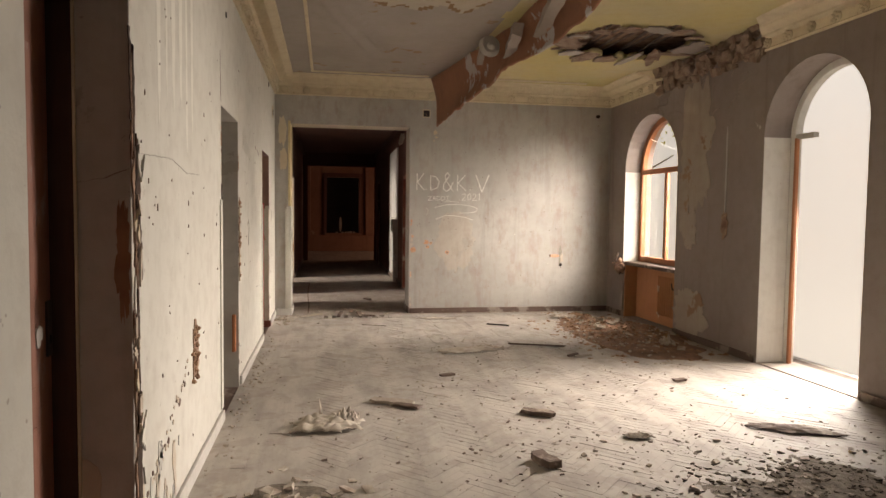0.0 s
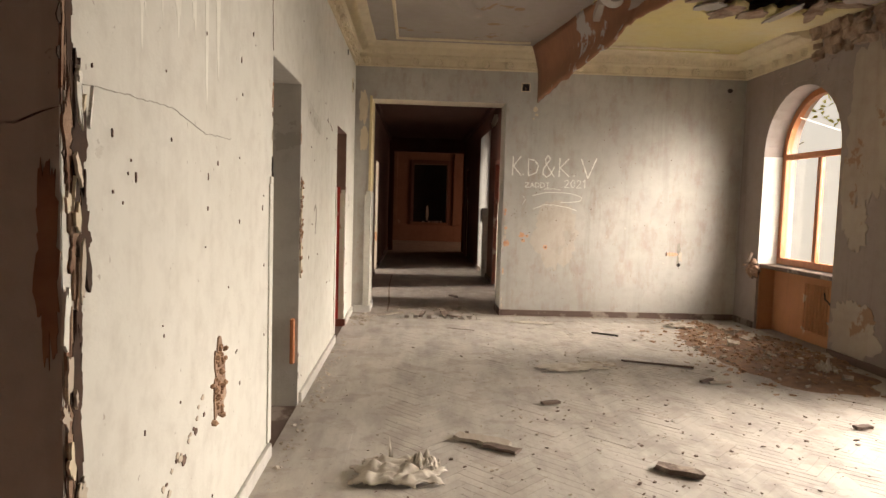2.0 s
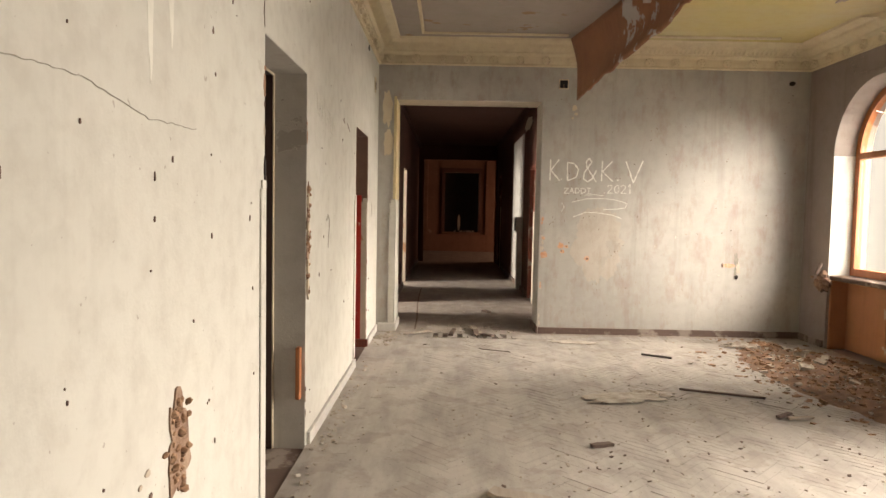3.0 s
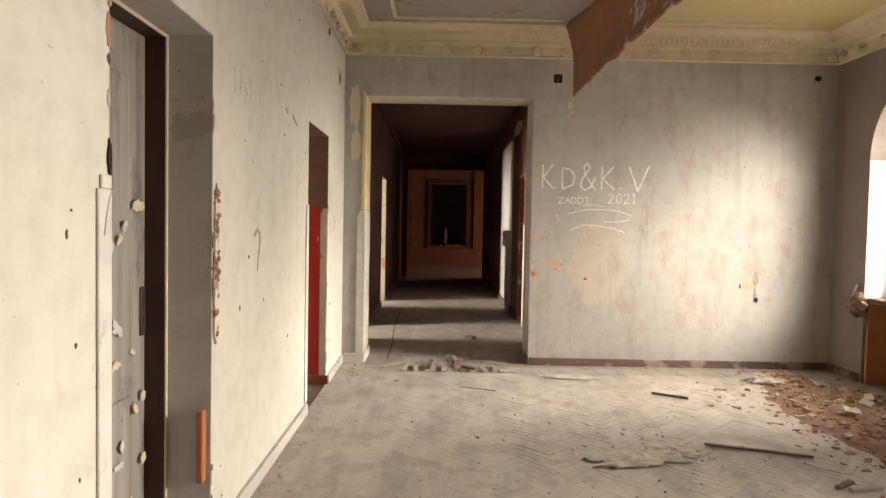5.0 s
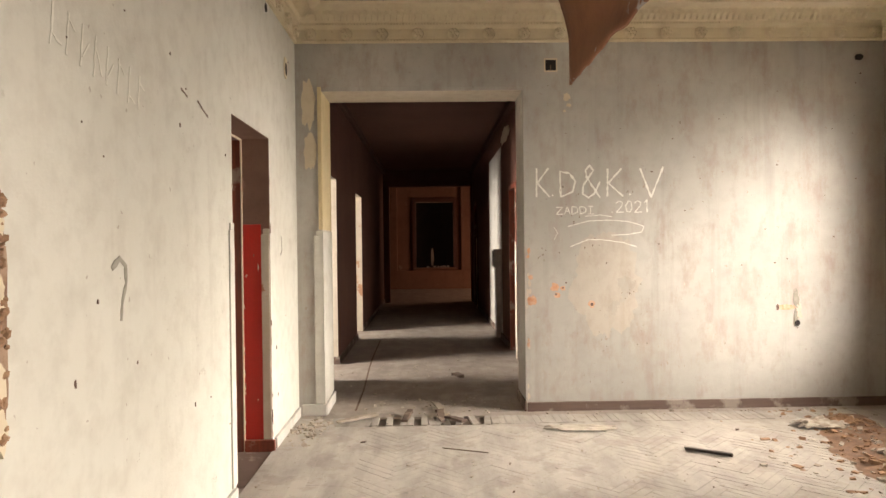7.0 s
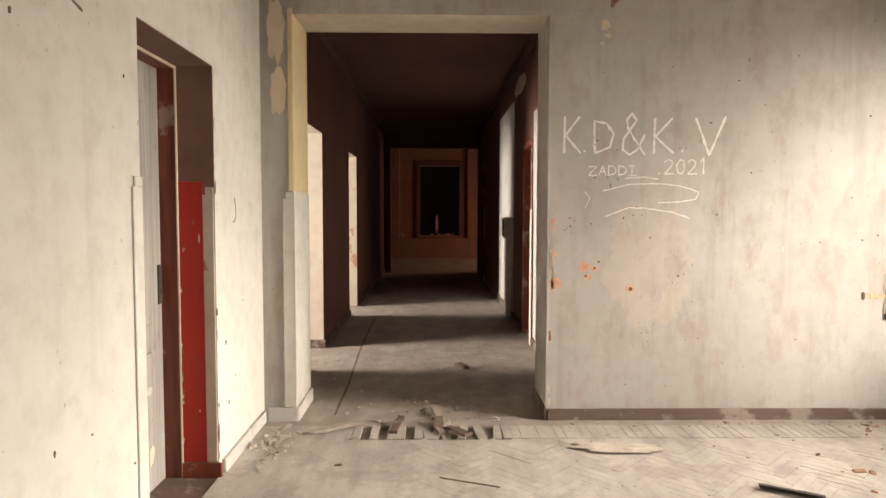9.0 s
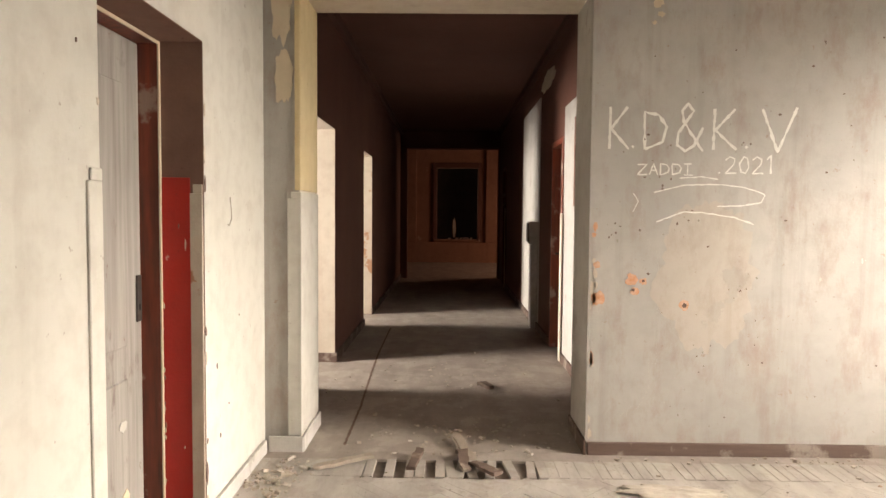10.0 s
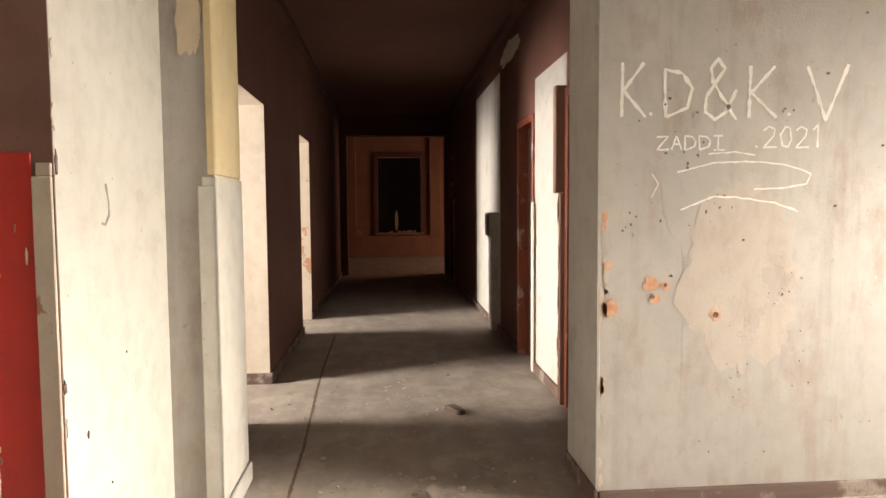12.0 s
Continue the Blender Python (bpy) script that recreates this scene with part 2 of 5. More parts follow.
M_OUTER = plaster("outer_render", (0.5, 0.45, 0.38), (0.44, 0.4, 0.33), (0.25, 0.2, 0.16), (0.4, 0.34, 0.28))
M_BACKDROP, _n, _l, _b = shader("hazy_daylight_backdrop", 1.0)
_b.inputs["Base Color"].default_value = (0.8, 0.8, 0.76, 1)
_b.inputs["Emission Color"].default_value = (1.0, 0.95, 0.83, 1)
_b.inputs["Emission Strength"].default_value = 1.25
M_GLASS, _n, _l, _b = shader("window_glass", 0.02)
_b.inputs["Transmission Weight"].default_value = 1.0
_b.inputs["Base Color"].default_value = (0.96, 0.97, 0.95, 1)


# ---- mesh helpers ----
def obj(name, bm, material, parent=None, label=""):
    me = bpy.data.meshes.new(name)
    bmesh.ops.recalc_face_normals(bm, faces=bm.faces)
    bm.to_mesh(me)
    bm.free()
    for mt in (material if isinstance(material, (list, tuple)) else (material,)):
        me.materials.append(mt)
    ob = new(name, me)
    if parent is not None:
        ob.parent = parent
    if label:
        tagged(ob, label)
    return ob


part = obj


def structure(ob, label, category):
    return tagged(ob, label, category, kind="structure")


def thing(name, at, label, category, group="", turn=0.0):
    e = new(name)
    e.matrix_world = pose(at[0], at[1], at[2], 0, 0, turn)
    e.empty_display_size = 0.1
    return tagged(e, label, category, group)


def box(bm, x0, x1, y0, y1, z0, z1):
    vs = [bm.verts.new((x, y, z)) for z in (z0, z1) for x, y in ((x0, y0), (x1, y0), (x1, y1), (x0, y1))]
    for f in ((3, 2, 1, 0), (4, 5, 6, 7), (0, 1, 5, 4), (1, 2, 6, 5), (2, 3, 7, 6), (3, 0, 4, 7)):
        bm.faces.new([vs[i] for i in f])
    return vs


def boxes(*rows):
    bm = bmesh.new()
    for r in rows:
        box(bm, *r)
    return bm


def soft(bm, w=0.006, seg=1):
    bmesh.ops.bevel(bm, geom=list(bm.edges), offset=w, segments=seg, affect='EDGES', profile=0.6)
    return bm


def wall_y(x0, x1, a, b, z0, z1, holes):
    """A wall that runs along y between a and b; holes are (y0, y1, z0, z1)."""
    bm = bmesh.new()
    at = a
    for y0, y1, h0, h1 in sorted(holes):
        if y0 > at:
            box(bm, x0, x1, at, y0, z0, z1)
        if h0 > z0:
            box(bm, x0, x1, y0, y1, z0, h0)
        if h1 < z1:
            box(bm, x0, x1, y0, y1, h1, z1)
        at = y1
    if b > at:
        box(bm, x0, x1, at, b, z0, z1)
    bmesh.ops.remove_doubles(bm, verts=bm.verts, dist=0.0005)
    return bm


def arch_profile(yc, half, spring, n=20):
    return [(yc - half * math.cos(math.pi * i / n), spring + half * math.sin(math.pi * i / n)) for i in range(n + 1)]


def prism(bm, poly, x0, x1):
    """Extrudes a polygon in y and z from x0 to x1."""
    a = [bm.verts.new((x0, y, z)) for y, z in poly]
    b = [bm.verts.new((x1, y, z)) for y, z in poly]
    bm.faces.new(a)
    bm.faces.new(b[::-1])
    for i in range(len(poly)):
        j = (i + 1) % len(poly)
        bm.faces.new((a[i], b[i], b[j], a[j]))


def arch_top(bm, yc, half, spring, top, x0, x1):
    p = arch_profile(yc, half, spring)
    for (ya, za), (yb, zb) in zip(p, p[1:]):
        prism(bm, [(ya, za), (yb, zb), (yb, top), (ya, top)], x0, x1)


# ---- structure ----
XL, XR, YB, YF, ZC, ZK = -0.91, 4.20, -3.2, 9.65, 3.44, 3.17
T = 0.42
JD = 0.50
CL, CR, CE, CH = -0.90, 1.33, 20.58, 3.30
DOORS = ((1.62, 2.52, 2.30), (4.74, 5.65, 2.25), (7.78, 8.68, 2.21))

structure(obj("floor_subfloor", boxes((XL - T, XR + T + 0.2, YB - 0.2, YF, -0.30, -0.022)), M_SUBFLOOR), "dusty boards under the parquet", "floor")
structure(obj("wall_west", wall_y(XL - T, XL, YB, YF + JD, -0.3, 3.9, [(a, b, -0.06, h) for a, b, h in DOORS]), M_WALL),
          "cream painted plaster wall with chips and runs", "wall")
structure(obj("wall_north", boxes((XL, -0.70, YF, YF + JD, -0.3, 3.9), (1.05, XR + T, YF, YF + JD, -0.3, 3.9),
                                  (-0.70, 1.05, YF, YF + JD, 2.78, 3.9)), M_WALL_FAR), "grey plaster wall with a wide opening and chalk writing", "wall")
# Unseen south wall, given the dark paint to cut bounced light.
structure(obj("wall_south", boxes((XL - T, XR + T, YB - 0.3, YB, -0.3, 3.9)), M_WALL_EAST), "plain plaster wall in the shaded paint", "wall")

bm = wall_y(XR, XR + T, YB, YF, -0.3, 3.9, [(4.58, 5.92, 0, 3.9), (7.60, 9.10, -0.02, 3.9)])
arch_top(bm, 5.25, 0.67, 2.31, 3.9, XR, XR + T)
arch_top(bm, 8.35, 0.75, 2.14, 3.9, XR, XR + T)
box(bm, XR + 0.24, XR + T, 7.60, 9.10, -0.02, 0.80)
structure(obj("wall_east", bm, M_WALL_EAST), "grey plaster wall with arched openings and a bare patch, shade put into its paint", "wall")
# ceiling with a broken hole
def ragged(i, amount, seed):
    return amount * noise.noise(Vector((i * 1.7, seed, 0.3)))


HOLE = [(3.20 + (0.78 + ragged(i, 0.30, 4.0)) * math.cos(i * math.tau / 40), 6.95 + (0.72 + ragged(i, 0.45, 9.0)) * math.sin(i * math.tau / 40)) for i in range(40)]


def in_hole(x, y):
    inside, j = False, len(HOLE) - 1
    for i in range(len(HOLE)):
        (xa, ya), (xb, yb) = HOLE[i], HOLE[j]
        if (ya > y) != (yb > y) and x < (xb - xa) * (y - ya) / (yb - ya) + xa:
            inside = not inside
        j = i
    return inside


FOLDS = ((-0.25, 5.8, 0.50, 8.2, 0.085, 0.07), (-0.10, 5.9, 0.62, 8.0, 0.060, 0.05), (-0.36, 6.0, 0.25, 8.3, 0.020, 0.08), (0.30, 6.2, 1.05, 8.4, 0.018, 0.10))


def ceiling_height(x, y):
    sag = 0.0
    if x < 1.6:
        w = max(0.0, 1 - abs(y - 6.3) / 3.0) * max(0.0, min(1.0, (x + 0.45) / 0.9)) * max(0.0, min(1.0, (1.6 - x) / 0.5))
        sag = 0.05 * w + 0.018 * w * math.sin(9 * (x * 0.9 + y * 0.35))
    for fx, fy, gx, gy, deep, wide in FOLDS:
        ux, uy = gx - fx, gy - fy
        size = math.hypot(ux, uy)
        along = ((x - fx) * ux + (y - fy) * uy) / size / size
        off = ((x - fx) * uy - (y - fy) * ux) / size
        sag += deep * math.exp(-(off / wide) ** 2) * max(0.0, 1 - (2 * along - 1) ** 4 if 0 < along < 1 else 0.0)
    return ZC - sag + 0.004 * noise.noise(Vector((x * 2, y * 2, 1)))


bm = bmesh.new()
nx, ny = 120, 300
grid = [[bm.verts.new((XL + (XR - XL) * i / nx, YB + (YF - YB) * j / ny, 0)) for j in range(ny + 1)] for i in range(nx + 1)]
for col in grid:
    for v in col:
        v.co.z = ceiling_height(v.co.x, v.co.y)
for i in range(nx):
    for j in range(ny):
        q = (grid[i][j], grid[i + 1][j], grid[i + 1][j + 1], grid[i][j + 1])
        cx, cy = sum(v.co.x for v in q) / 4, sum(v.co.y for v in q) / 4
        if in_hole(cx, cy):
            continue
        f = bm.faces.new(q)
        f.smooth = True
        edge = 1.55 + 0.05 * noise.noise(Vector((cy * 3, 0, 0)))
        tear = 6.05 - 0.5 * ((cx - 0.7) / 0.9) ** 2 + 0.22 * noise.noise(Vector((cx * 4, 1.0, 2.0)))
        # east of the edge the faces take the painted yellow light
        f.material_index = 1 if cx > edge else 0
        if -0.35 < cx <= edge and cy < tear:
            f.material_index = 3 if tear - cy < 0.11 and noise.noise(Vector((cx * 9, cy * 9, 4.0))) > -0.02 else 2
for v in [v for v in bm.verts if not v.link_faces]:
    bm.verts.remove(v)
ret = bmesh.ops.extrude_face_region(bm, geom=list(bm.faces))
for v in ret["geom"]:
    if isinstance(v, bmesh.types.BMVert):
        v.co.z += 0.05
structure(obj("ceiling", bm, (M_CEIL, M_CEIL_YELLOW_LIT, M_CEIL_CREAM, M_CEIL_TORN)), "sagging stained whitewashed ceiling with a hole, yellow light painted on one side", "ceiling")
structure(obj("ceiling_cavity", boxes((XL, XR, YB, YF, 3.62, 3.70)), M_SCAR), "dark boards above the broken ceiling", "ceiling")


# cornice: a profile swept along a wall
PROFILE = [(0.0, 0.0), (0.022, 0.0), (0.028, 0.018), (0.016, 0.03), (0.016, 0.115), (0.034, 0.128), (0.05, 0.14), (0.055, 0.16),
           (0.10, 0.178), (0.145, 0.20), (0.155, 0.225), (0.205, 0.235), (0.255, 0.25), (0.27, 0.272), (0.0, 0.272)]


def cornice(name, along, a, b, sign, base, label):
    bm = bmesh.new()
    rings = []
    for end, s in ((a, 1), (b, -1)):
        ring = []
        for d, z in PROFILE:
            c = end + s * d
            ring.append(bm.verts.new((c, base + sign * d, ZK + z) if along == "x" else (base + sign * d, c, ZK + z)))
        rings.append(ring)
    n = len(PROFILE)
    for i in range(n):
        j = (i + 1) % n
        bm.faces.new((rings[0][i], rings[0][j], rings[1][j], rings[1][i]))
    bm.faces.new(rings[0])
    bm.faces.new(rings[1][::-1])
    return structure(obj(name, bm, M_CORNICE), label, "cornice")


corn_n = cornice("cornice_north", "x", XL, XR, -1, YF, "cream moulded plaster cornice with rosettes")
corn_w = cornice("cornice_west", "y", YB, YF, 1, XL, "cream moulded plaster cornice with rosettes")
corn_e1 = cornice("cornice_east_1", "y", YB, 6.0, -1, XR, "cream moulded plaster cornice, broken off at one end")
corn_e2 = cornice("cornice_east_2", "y", 8.05, YF, -1, XR, "cream moulded plaster cornice, broken off at one end")


def rosette_mesh():
    bm = bmesh.new()
    bmesh.ops.create_cone(bm, cap_ends=True, segments=14, radius1=0.052, radius2=0.044, depth=0.016, matrix=pose(0, 0, 0.008))
    for k in range(6):
        a = math.tau * k / 6
        bmesh.ops.create_icosphere(bm, subdivisions=1, radius=0.019, matrix=pose(0.029 * math.cos(a), 0.029 * math.sin(a), 0.024, 0, 0, math.degrees(a)) @ Matrix.Diagonal((1.2, 0.85, 1.0, 1)))
    bmesh.ops.create_icosphere(bm, subdivisions=1, radius=0.017, matrix=pose(0, 0, 0.038))
    for f in bm.faces:
        f.smooth = True
    me = bpy.data.meshes.new("rosette")
    bm.to_mesh(me)
    bm.free()
    me.materials.append(M_CORNICE)
    return me


ROSETTE = rosette_mesh()
y = 0.4
while y < YF - 0.05:
    for parent, x, turn in ((corn_w, XL + 0.016, 90), (corn_e1 if y < 6 else corn_e2, XR - 0.016, -90)):
        if x > 0 and (5.95 < y < 8.1):
            continue
        r = new("rosette", ROSETTE)
        r.parent = parent
        r.matrix_world = pose(x, y, ZK + 0.074, 0, turn, 0)
    y += 0.305
x = XL + 0.14
while x < XR - 0.03:
    r = new("rosette", ROSETTE)
    r.parent = corn_n
    r.matrix_world = pose(x, YF - 0.016, ZK + 0.074, 90, 0, 0)
    x += 0.305

# rows of pointed leaves and beads on the cornice
def leaf_row(parent, start, stop, place):
    bm = bmesh.new()
    a = start
    while a < stop:
        for half, tip_d, top_d, back in ((0.019, 0.112, 0.178, 0.03), (0.006, 0.130, 0.186, 0.03)):
            front = [bm.verts.new(place(a - half, top_d, 0.236)), bm.verts.new(place(a + half, top_d, 0.236)), bm.verts.new(place(a, tip_d, 0.158))]
            rear = [bm.verts.new(place(a - half, top_d - back, 0.236)), bm.verts.new(place(a + half, top_d - back, 0.236)), bm.verts.new(place(a, tip_d - back, 0.158))]
            bm.faces.new(front)
            bm.faces.new(rear[::-1])
            for p in range(3):
                q = (p + 1) % 3
                bm.faces.new((front[p], rear[p], rear[q], front[q]))
        a += 0.052
    tagged(obj("leaf_moulding", bm, M_CORNICE, parent, "row of small pointed plaster leaves"), kind="stuff")
    bm = bmesh.new()
    a = start
    while a < stop:
        for size, spot, deep, level in ((0.010, a, 0.034, 0.012), (0.009, a + 0.026, 0.034, 0.012), (0.012, a, 0.060, 0.146), (0.010, a + 0.026, 0.060, 0.146)):
            bmesh.ops.create_icosphere(bm, subdivisions=1, radius=size, matrix=Matrix.Translation(place(spot, deep - 0.008, level)))
        a += 0.052
    tagged(obj("bead_moulding", bm, M_CORNICE, parent, "rows of small plaster beads"), kind="stuff")


leaf_row(corn_n, XL + 0.2, XR - 0.2, lambda a, d, z: (a, YF - d, ZK + z))
leaf_row(corn_w, 2.0, YF - 0.2, lambda a, d, z: (XL + d, a, ZK + z))

# moulded panel strip on the ceiling
structure(obj("trim_ceiling", soft(boxes((XL + 0.52, XL + 0.555, 2.2, 9.18, ZC - 0.022, ZC + 0.01), (XL + 0.52, 1.25, 9.18, 9.215, ZC - 0.022, ZC + 0.01),
                                    (1.9, 3.6, 9.18, 9.215, ZC - 0.022, ZC + 0.01))), M_CORNICE), "thin plaster panel strip on the ceiling", "trim")

# ---- corridor ----
LEFT_DOORS = ((11.05, 12.08, 2.25), (14.22, 15.15, 2.25))
RIGHT_DOORS = ((10.48, 11.22, 2.25), (12.25, 12.95, 2.22), (18.9, 19.6, 2.4))
structure(obj("floor_corridor", boxes((-5.2, 5.2, YF, 26.5, -0.3, -0.004)), M_CORR_FLOOR), "dusty grey worn corridor floor", "floor")
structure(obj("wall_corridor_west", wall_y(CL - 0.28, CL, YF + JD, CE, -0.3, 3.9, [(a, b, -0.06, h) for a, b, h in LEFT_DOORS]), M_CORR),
          "corridor wall with its shade put into dark red-brown paint", "wall")
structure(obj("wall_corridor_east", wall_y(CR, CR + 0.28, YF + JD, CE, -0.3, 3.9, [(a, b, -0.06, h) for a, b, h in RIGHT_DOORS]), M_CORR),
          "corridor wall with its shade put into dark red-brown paint", "wall")
structure(obj("ceiling_corridor", boxes((CL - 0.3, CR + 0.3, YF + JD, CE + 0.25, CH, CH + 0.2)), M_CORR_CEIL), "corridor ceiling with its shade put into dark paint", "ceiling")
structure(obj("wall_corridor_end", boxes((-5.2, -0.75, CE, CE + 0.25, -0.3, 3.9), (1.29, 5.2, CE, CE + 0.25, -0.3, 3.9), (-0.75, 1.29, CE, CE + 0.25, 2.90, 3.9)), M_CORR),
          "corridor wall with a tall opening, shade put into its brown paint", "wall")
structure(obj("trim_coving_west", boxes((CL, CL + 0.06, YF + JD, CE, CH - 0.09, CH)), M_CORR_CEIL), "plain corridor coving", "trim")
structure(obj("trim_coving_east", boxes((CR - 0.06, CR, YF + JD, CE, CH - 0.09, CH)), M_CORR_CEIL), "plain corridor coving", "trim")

# hall at the corridor's end
structure(obj("ceiling_end_hall", boxes((-5.2, 5.2, CE + 0.25, 26.2, 3.6, 3.8)), M_CORR_CEIL), "brown hall ceiling", "ceiling")
structure(obj("wall_end_hall", boxes((-5.2, -0.18, 25.7, 26.0, -0.3, 3.8), (1.05, 5.2, 25.7, 26.0, -0.3, 3.8),
                                     (-0.18, 1.05, 25.7, 26.0, -0.3, 0.68), (-0.18, 1.05, 25.7, 26.0, 2.83, 3.8)), M_END), "stained ochre plaster wall with a dark niche", "wall")
# black sheet behind the niche in place of its dark depth
structure(obj("wall_end_niche", boxes((-0.4, 1.3, 26.45, 26.6, 0.2, 3.3)), M_HOLE_BLACK), "black back of the niche, its dark depth put into the colour", "wall")
structure(obj("trim_end_plinth", boxes((-2.6, 2.6, 25.62, 25.70, -0.004, 0.60)), M_END), "plaster plinth of the end wall", "trim")
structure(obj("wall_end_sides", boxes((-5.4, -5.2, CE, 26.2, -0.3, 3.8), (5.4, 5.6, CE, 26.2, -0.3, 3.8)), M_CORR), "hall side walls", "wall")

# closed side rooms west of the corridor, lit only by the lamps inside
structure(obj("wall_side_rooms", boxes((-5.1, -4.9, 10.3, CE, -0.3, 3.9), (-4.9, CL - 0.28, 13.05, 13.2, -0.3, 3.9), (-4.9, CL - 0.28, 16.9, 17.05, -0.3, 3.9)), M_WALL),
          "pale side room walls", "wall")
structure(obj("ceiling_side_rooms", boxes((-5.1, CL - 0.3, 10.1, 17.1, 3.3, 3.5)), M_CEIL), "side room ceiling", "ceiling")
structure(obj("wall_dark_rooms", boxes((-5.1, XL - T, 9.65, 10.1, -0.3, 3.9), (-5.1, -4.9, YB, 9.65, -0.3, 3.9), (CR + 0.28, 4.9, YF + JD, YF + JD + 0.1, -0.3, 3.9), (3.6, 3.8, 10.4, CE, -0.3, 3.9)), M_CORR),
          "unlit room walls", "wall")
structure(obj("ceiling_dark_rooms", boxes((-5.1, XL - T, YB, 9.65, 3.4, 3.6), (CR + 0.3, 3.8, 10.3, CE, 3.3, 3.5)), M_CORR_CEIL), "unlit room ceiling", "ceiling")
structure(obj("floor_dark_rooms", boxes((-5.1, XL - T, YB, 9.65, -0.3, -0.022)), M_SUBFLOOR), "unlit room floor", "floor")
structure(obj("ground", boxes((-900, 900, -900, 900, -4.4, -4.2)), M_GRASS), "dry ground around the building", "ground")
structure(obj("roof_slab", boxes((-5.6, 5.6, YB - 0.3, 26.8, 3.95, 4.1)), M_OUTER), "flat roof slab", "roof")

# reveals of the wide opening
structure(obj("trim_opening", boxes((-0.70, -0.694, YF + 0.003, YF + JD, 0, 2.78), (-0.694, 1.044, YF + 0.003, YF + JD, 2.774, 2.78)), M_CORR_LIGHT),
          "ochre painted reveals of the wide opening", "trim")
structure(obj("trim_opening_grey", boxes((1.044, 1.05, YF + 0.003, YF + JD, 0, 2.774)), M_REVEAL), "grey painted reveal of the wide opening", "trim")

structure(obj("backdrop", boxes((9.0, 9.2, -10, 40, -4.2, 5.0)), M_BACKDROP), "hazy white daylight outside", "backdrop")
structure(obj("backdrop_west", boxes((-9.2, -9.0, -10, 40, -4.2, 5.0)), M_BACKDROP), "hazy white daylight outside", "backdrop")


def ragged_sheet(centre, half_u, half_v, axis, seed, thick=0.005, n=44, rough=0.32, squash=None):
    """A thin irregular flake: axis is 'x', 'y' or 'z', the direction it is thick in."""
    bm = bmesh.new()
    ring = []
    for i in range(n):
        a = math.tau * i / n
        r = 1 + rough * noise.noise(Vector((2.2 * math.cos(a), 2.2 * math.sin(a), seed))) + rough * 0.6 * noise.noise(Vector((7 * math.cos(a), 7 * math.sin(a), seed + 5)))
        u, v = half_u * r * math.cos(a), half_v * r * math.sin(a)
        if squash:
            u, v = squash(u, v)
        ring.append((u, v))
    lo, hi = [], []
    for u, v in ring:
        for k, side in ((-thick, lo), (thick, hi)):
            if axis == "x":
                p = (centre[0] + k, centre[1] + u, centre[2] + v)
            elif axis == "y":
                p = (centre[0] + u, centre[1] + k, centre[2] + v)
            else:
                p = (centre[0] + u, centre[1] + v, centre[2] + k)
            side.append(bm.verts.new(p))
    bm.faces.new(lo)
    bm.faces.new(hi[::-1])
    for i in range(n):
        j = (i + 1) % n
        bm.faces.new((lo[i], hi[i], hi[j], lo[j]))
    return bm


def stroke(bm, pts, width, to_world, jitter=0.0):
    """A ribbon along a polyline in the plane, given thickness by to_world(u, v, w)."""
    dense = []
    for (ua, va), (ub, vb) in zip(pts, pts[1:]):
        k = max(1, int(math.hypot(ub - ua, vb - va) / 0.012))
        dense += [(ua + (ub - ua) * i / k, va + (vb - va) * i / k) for i in range(k)]
    dense.append(pts[-1])
    rows = []
    for i, (u, v) in enumerate(dense):
        a, b = dense[max(0, i - 1)], dense[min(len(dense) - 1, i + 1)]
        d = Vector((b[0] - a[0], b[1] - a[1]))
        d = d.normalized() if d.length > 1e-6 else Vector((1, 0))
        w = width * (0.75 + 0.6 * noise.noise(Vector((u * 40, v * 40, 2.0)))) / 2
        o = jitter * noise.noise(Vector((u * 25, v * 25, 7.0)))
        rows.append([bm.verts.new(to_world(u - d.y * (s * w) + o, v + d.x * (s * w) + o, k)) for s, k in ((-1, 0), (-1, 1), (1, 1), (1, 0))])
    for p, q in zip(rows, rows[1:]):
        for i in range(3):
            bm.faces.new((p[i], p[i + 1], q[i + 1], q[i]))
    if len(rows) > 1:
        bm.faces.new(rows[0])
        bm.faces.new(rows[-1][::-1])


def on_north(u, v, k):
    return (u, YF - 0.0020 - 0.0005 * k, v)


def on_west(u, v, k):
    return (XL + 0.0006 + 0.002 * k, u, v)


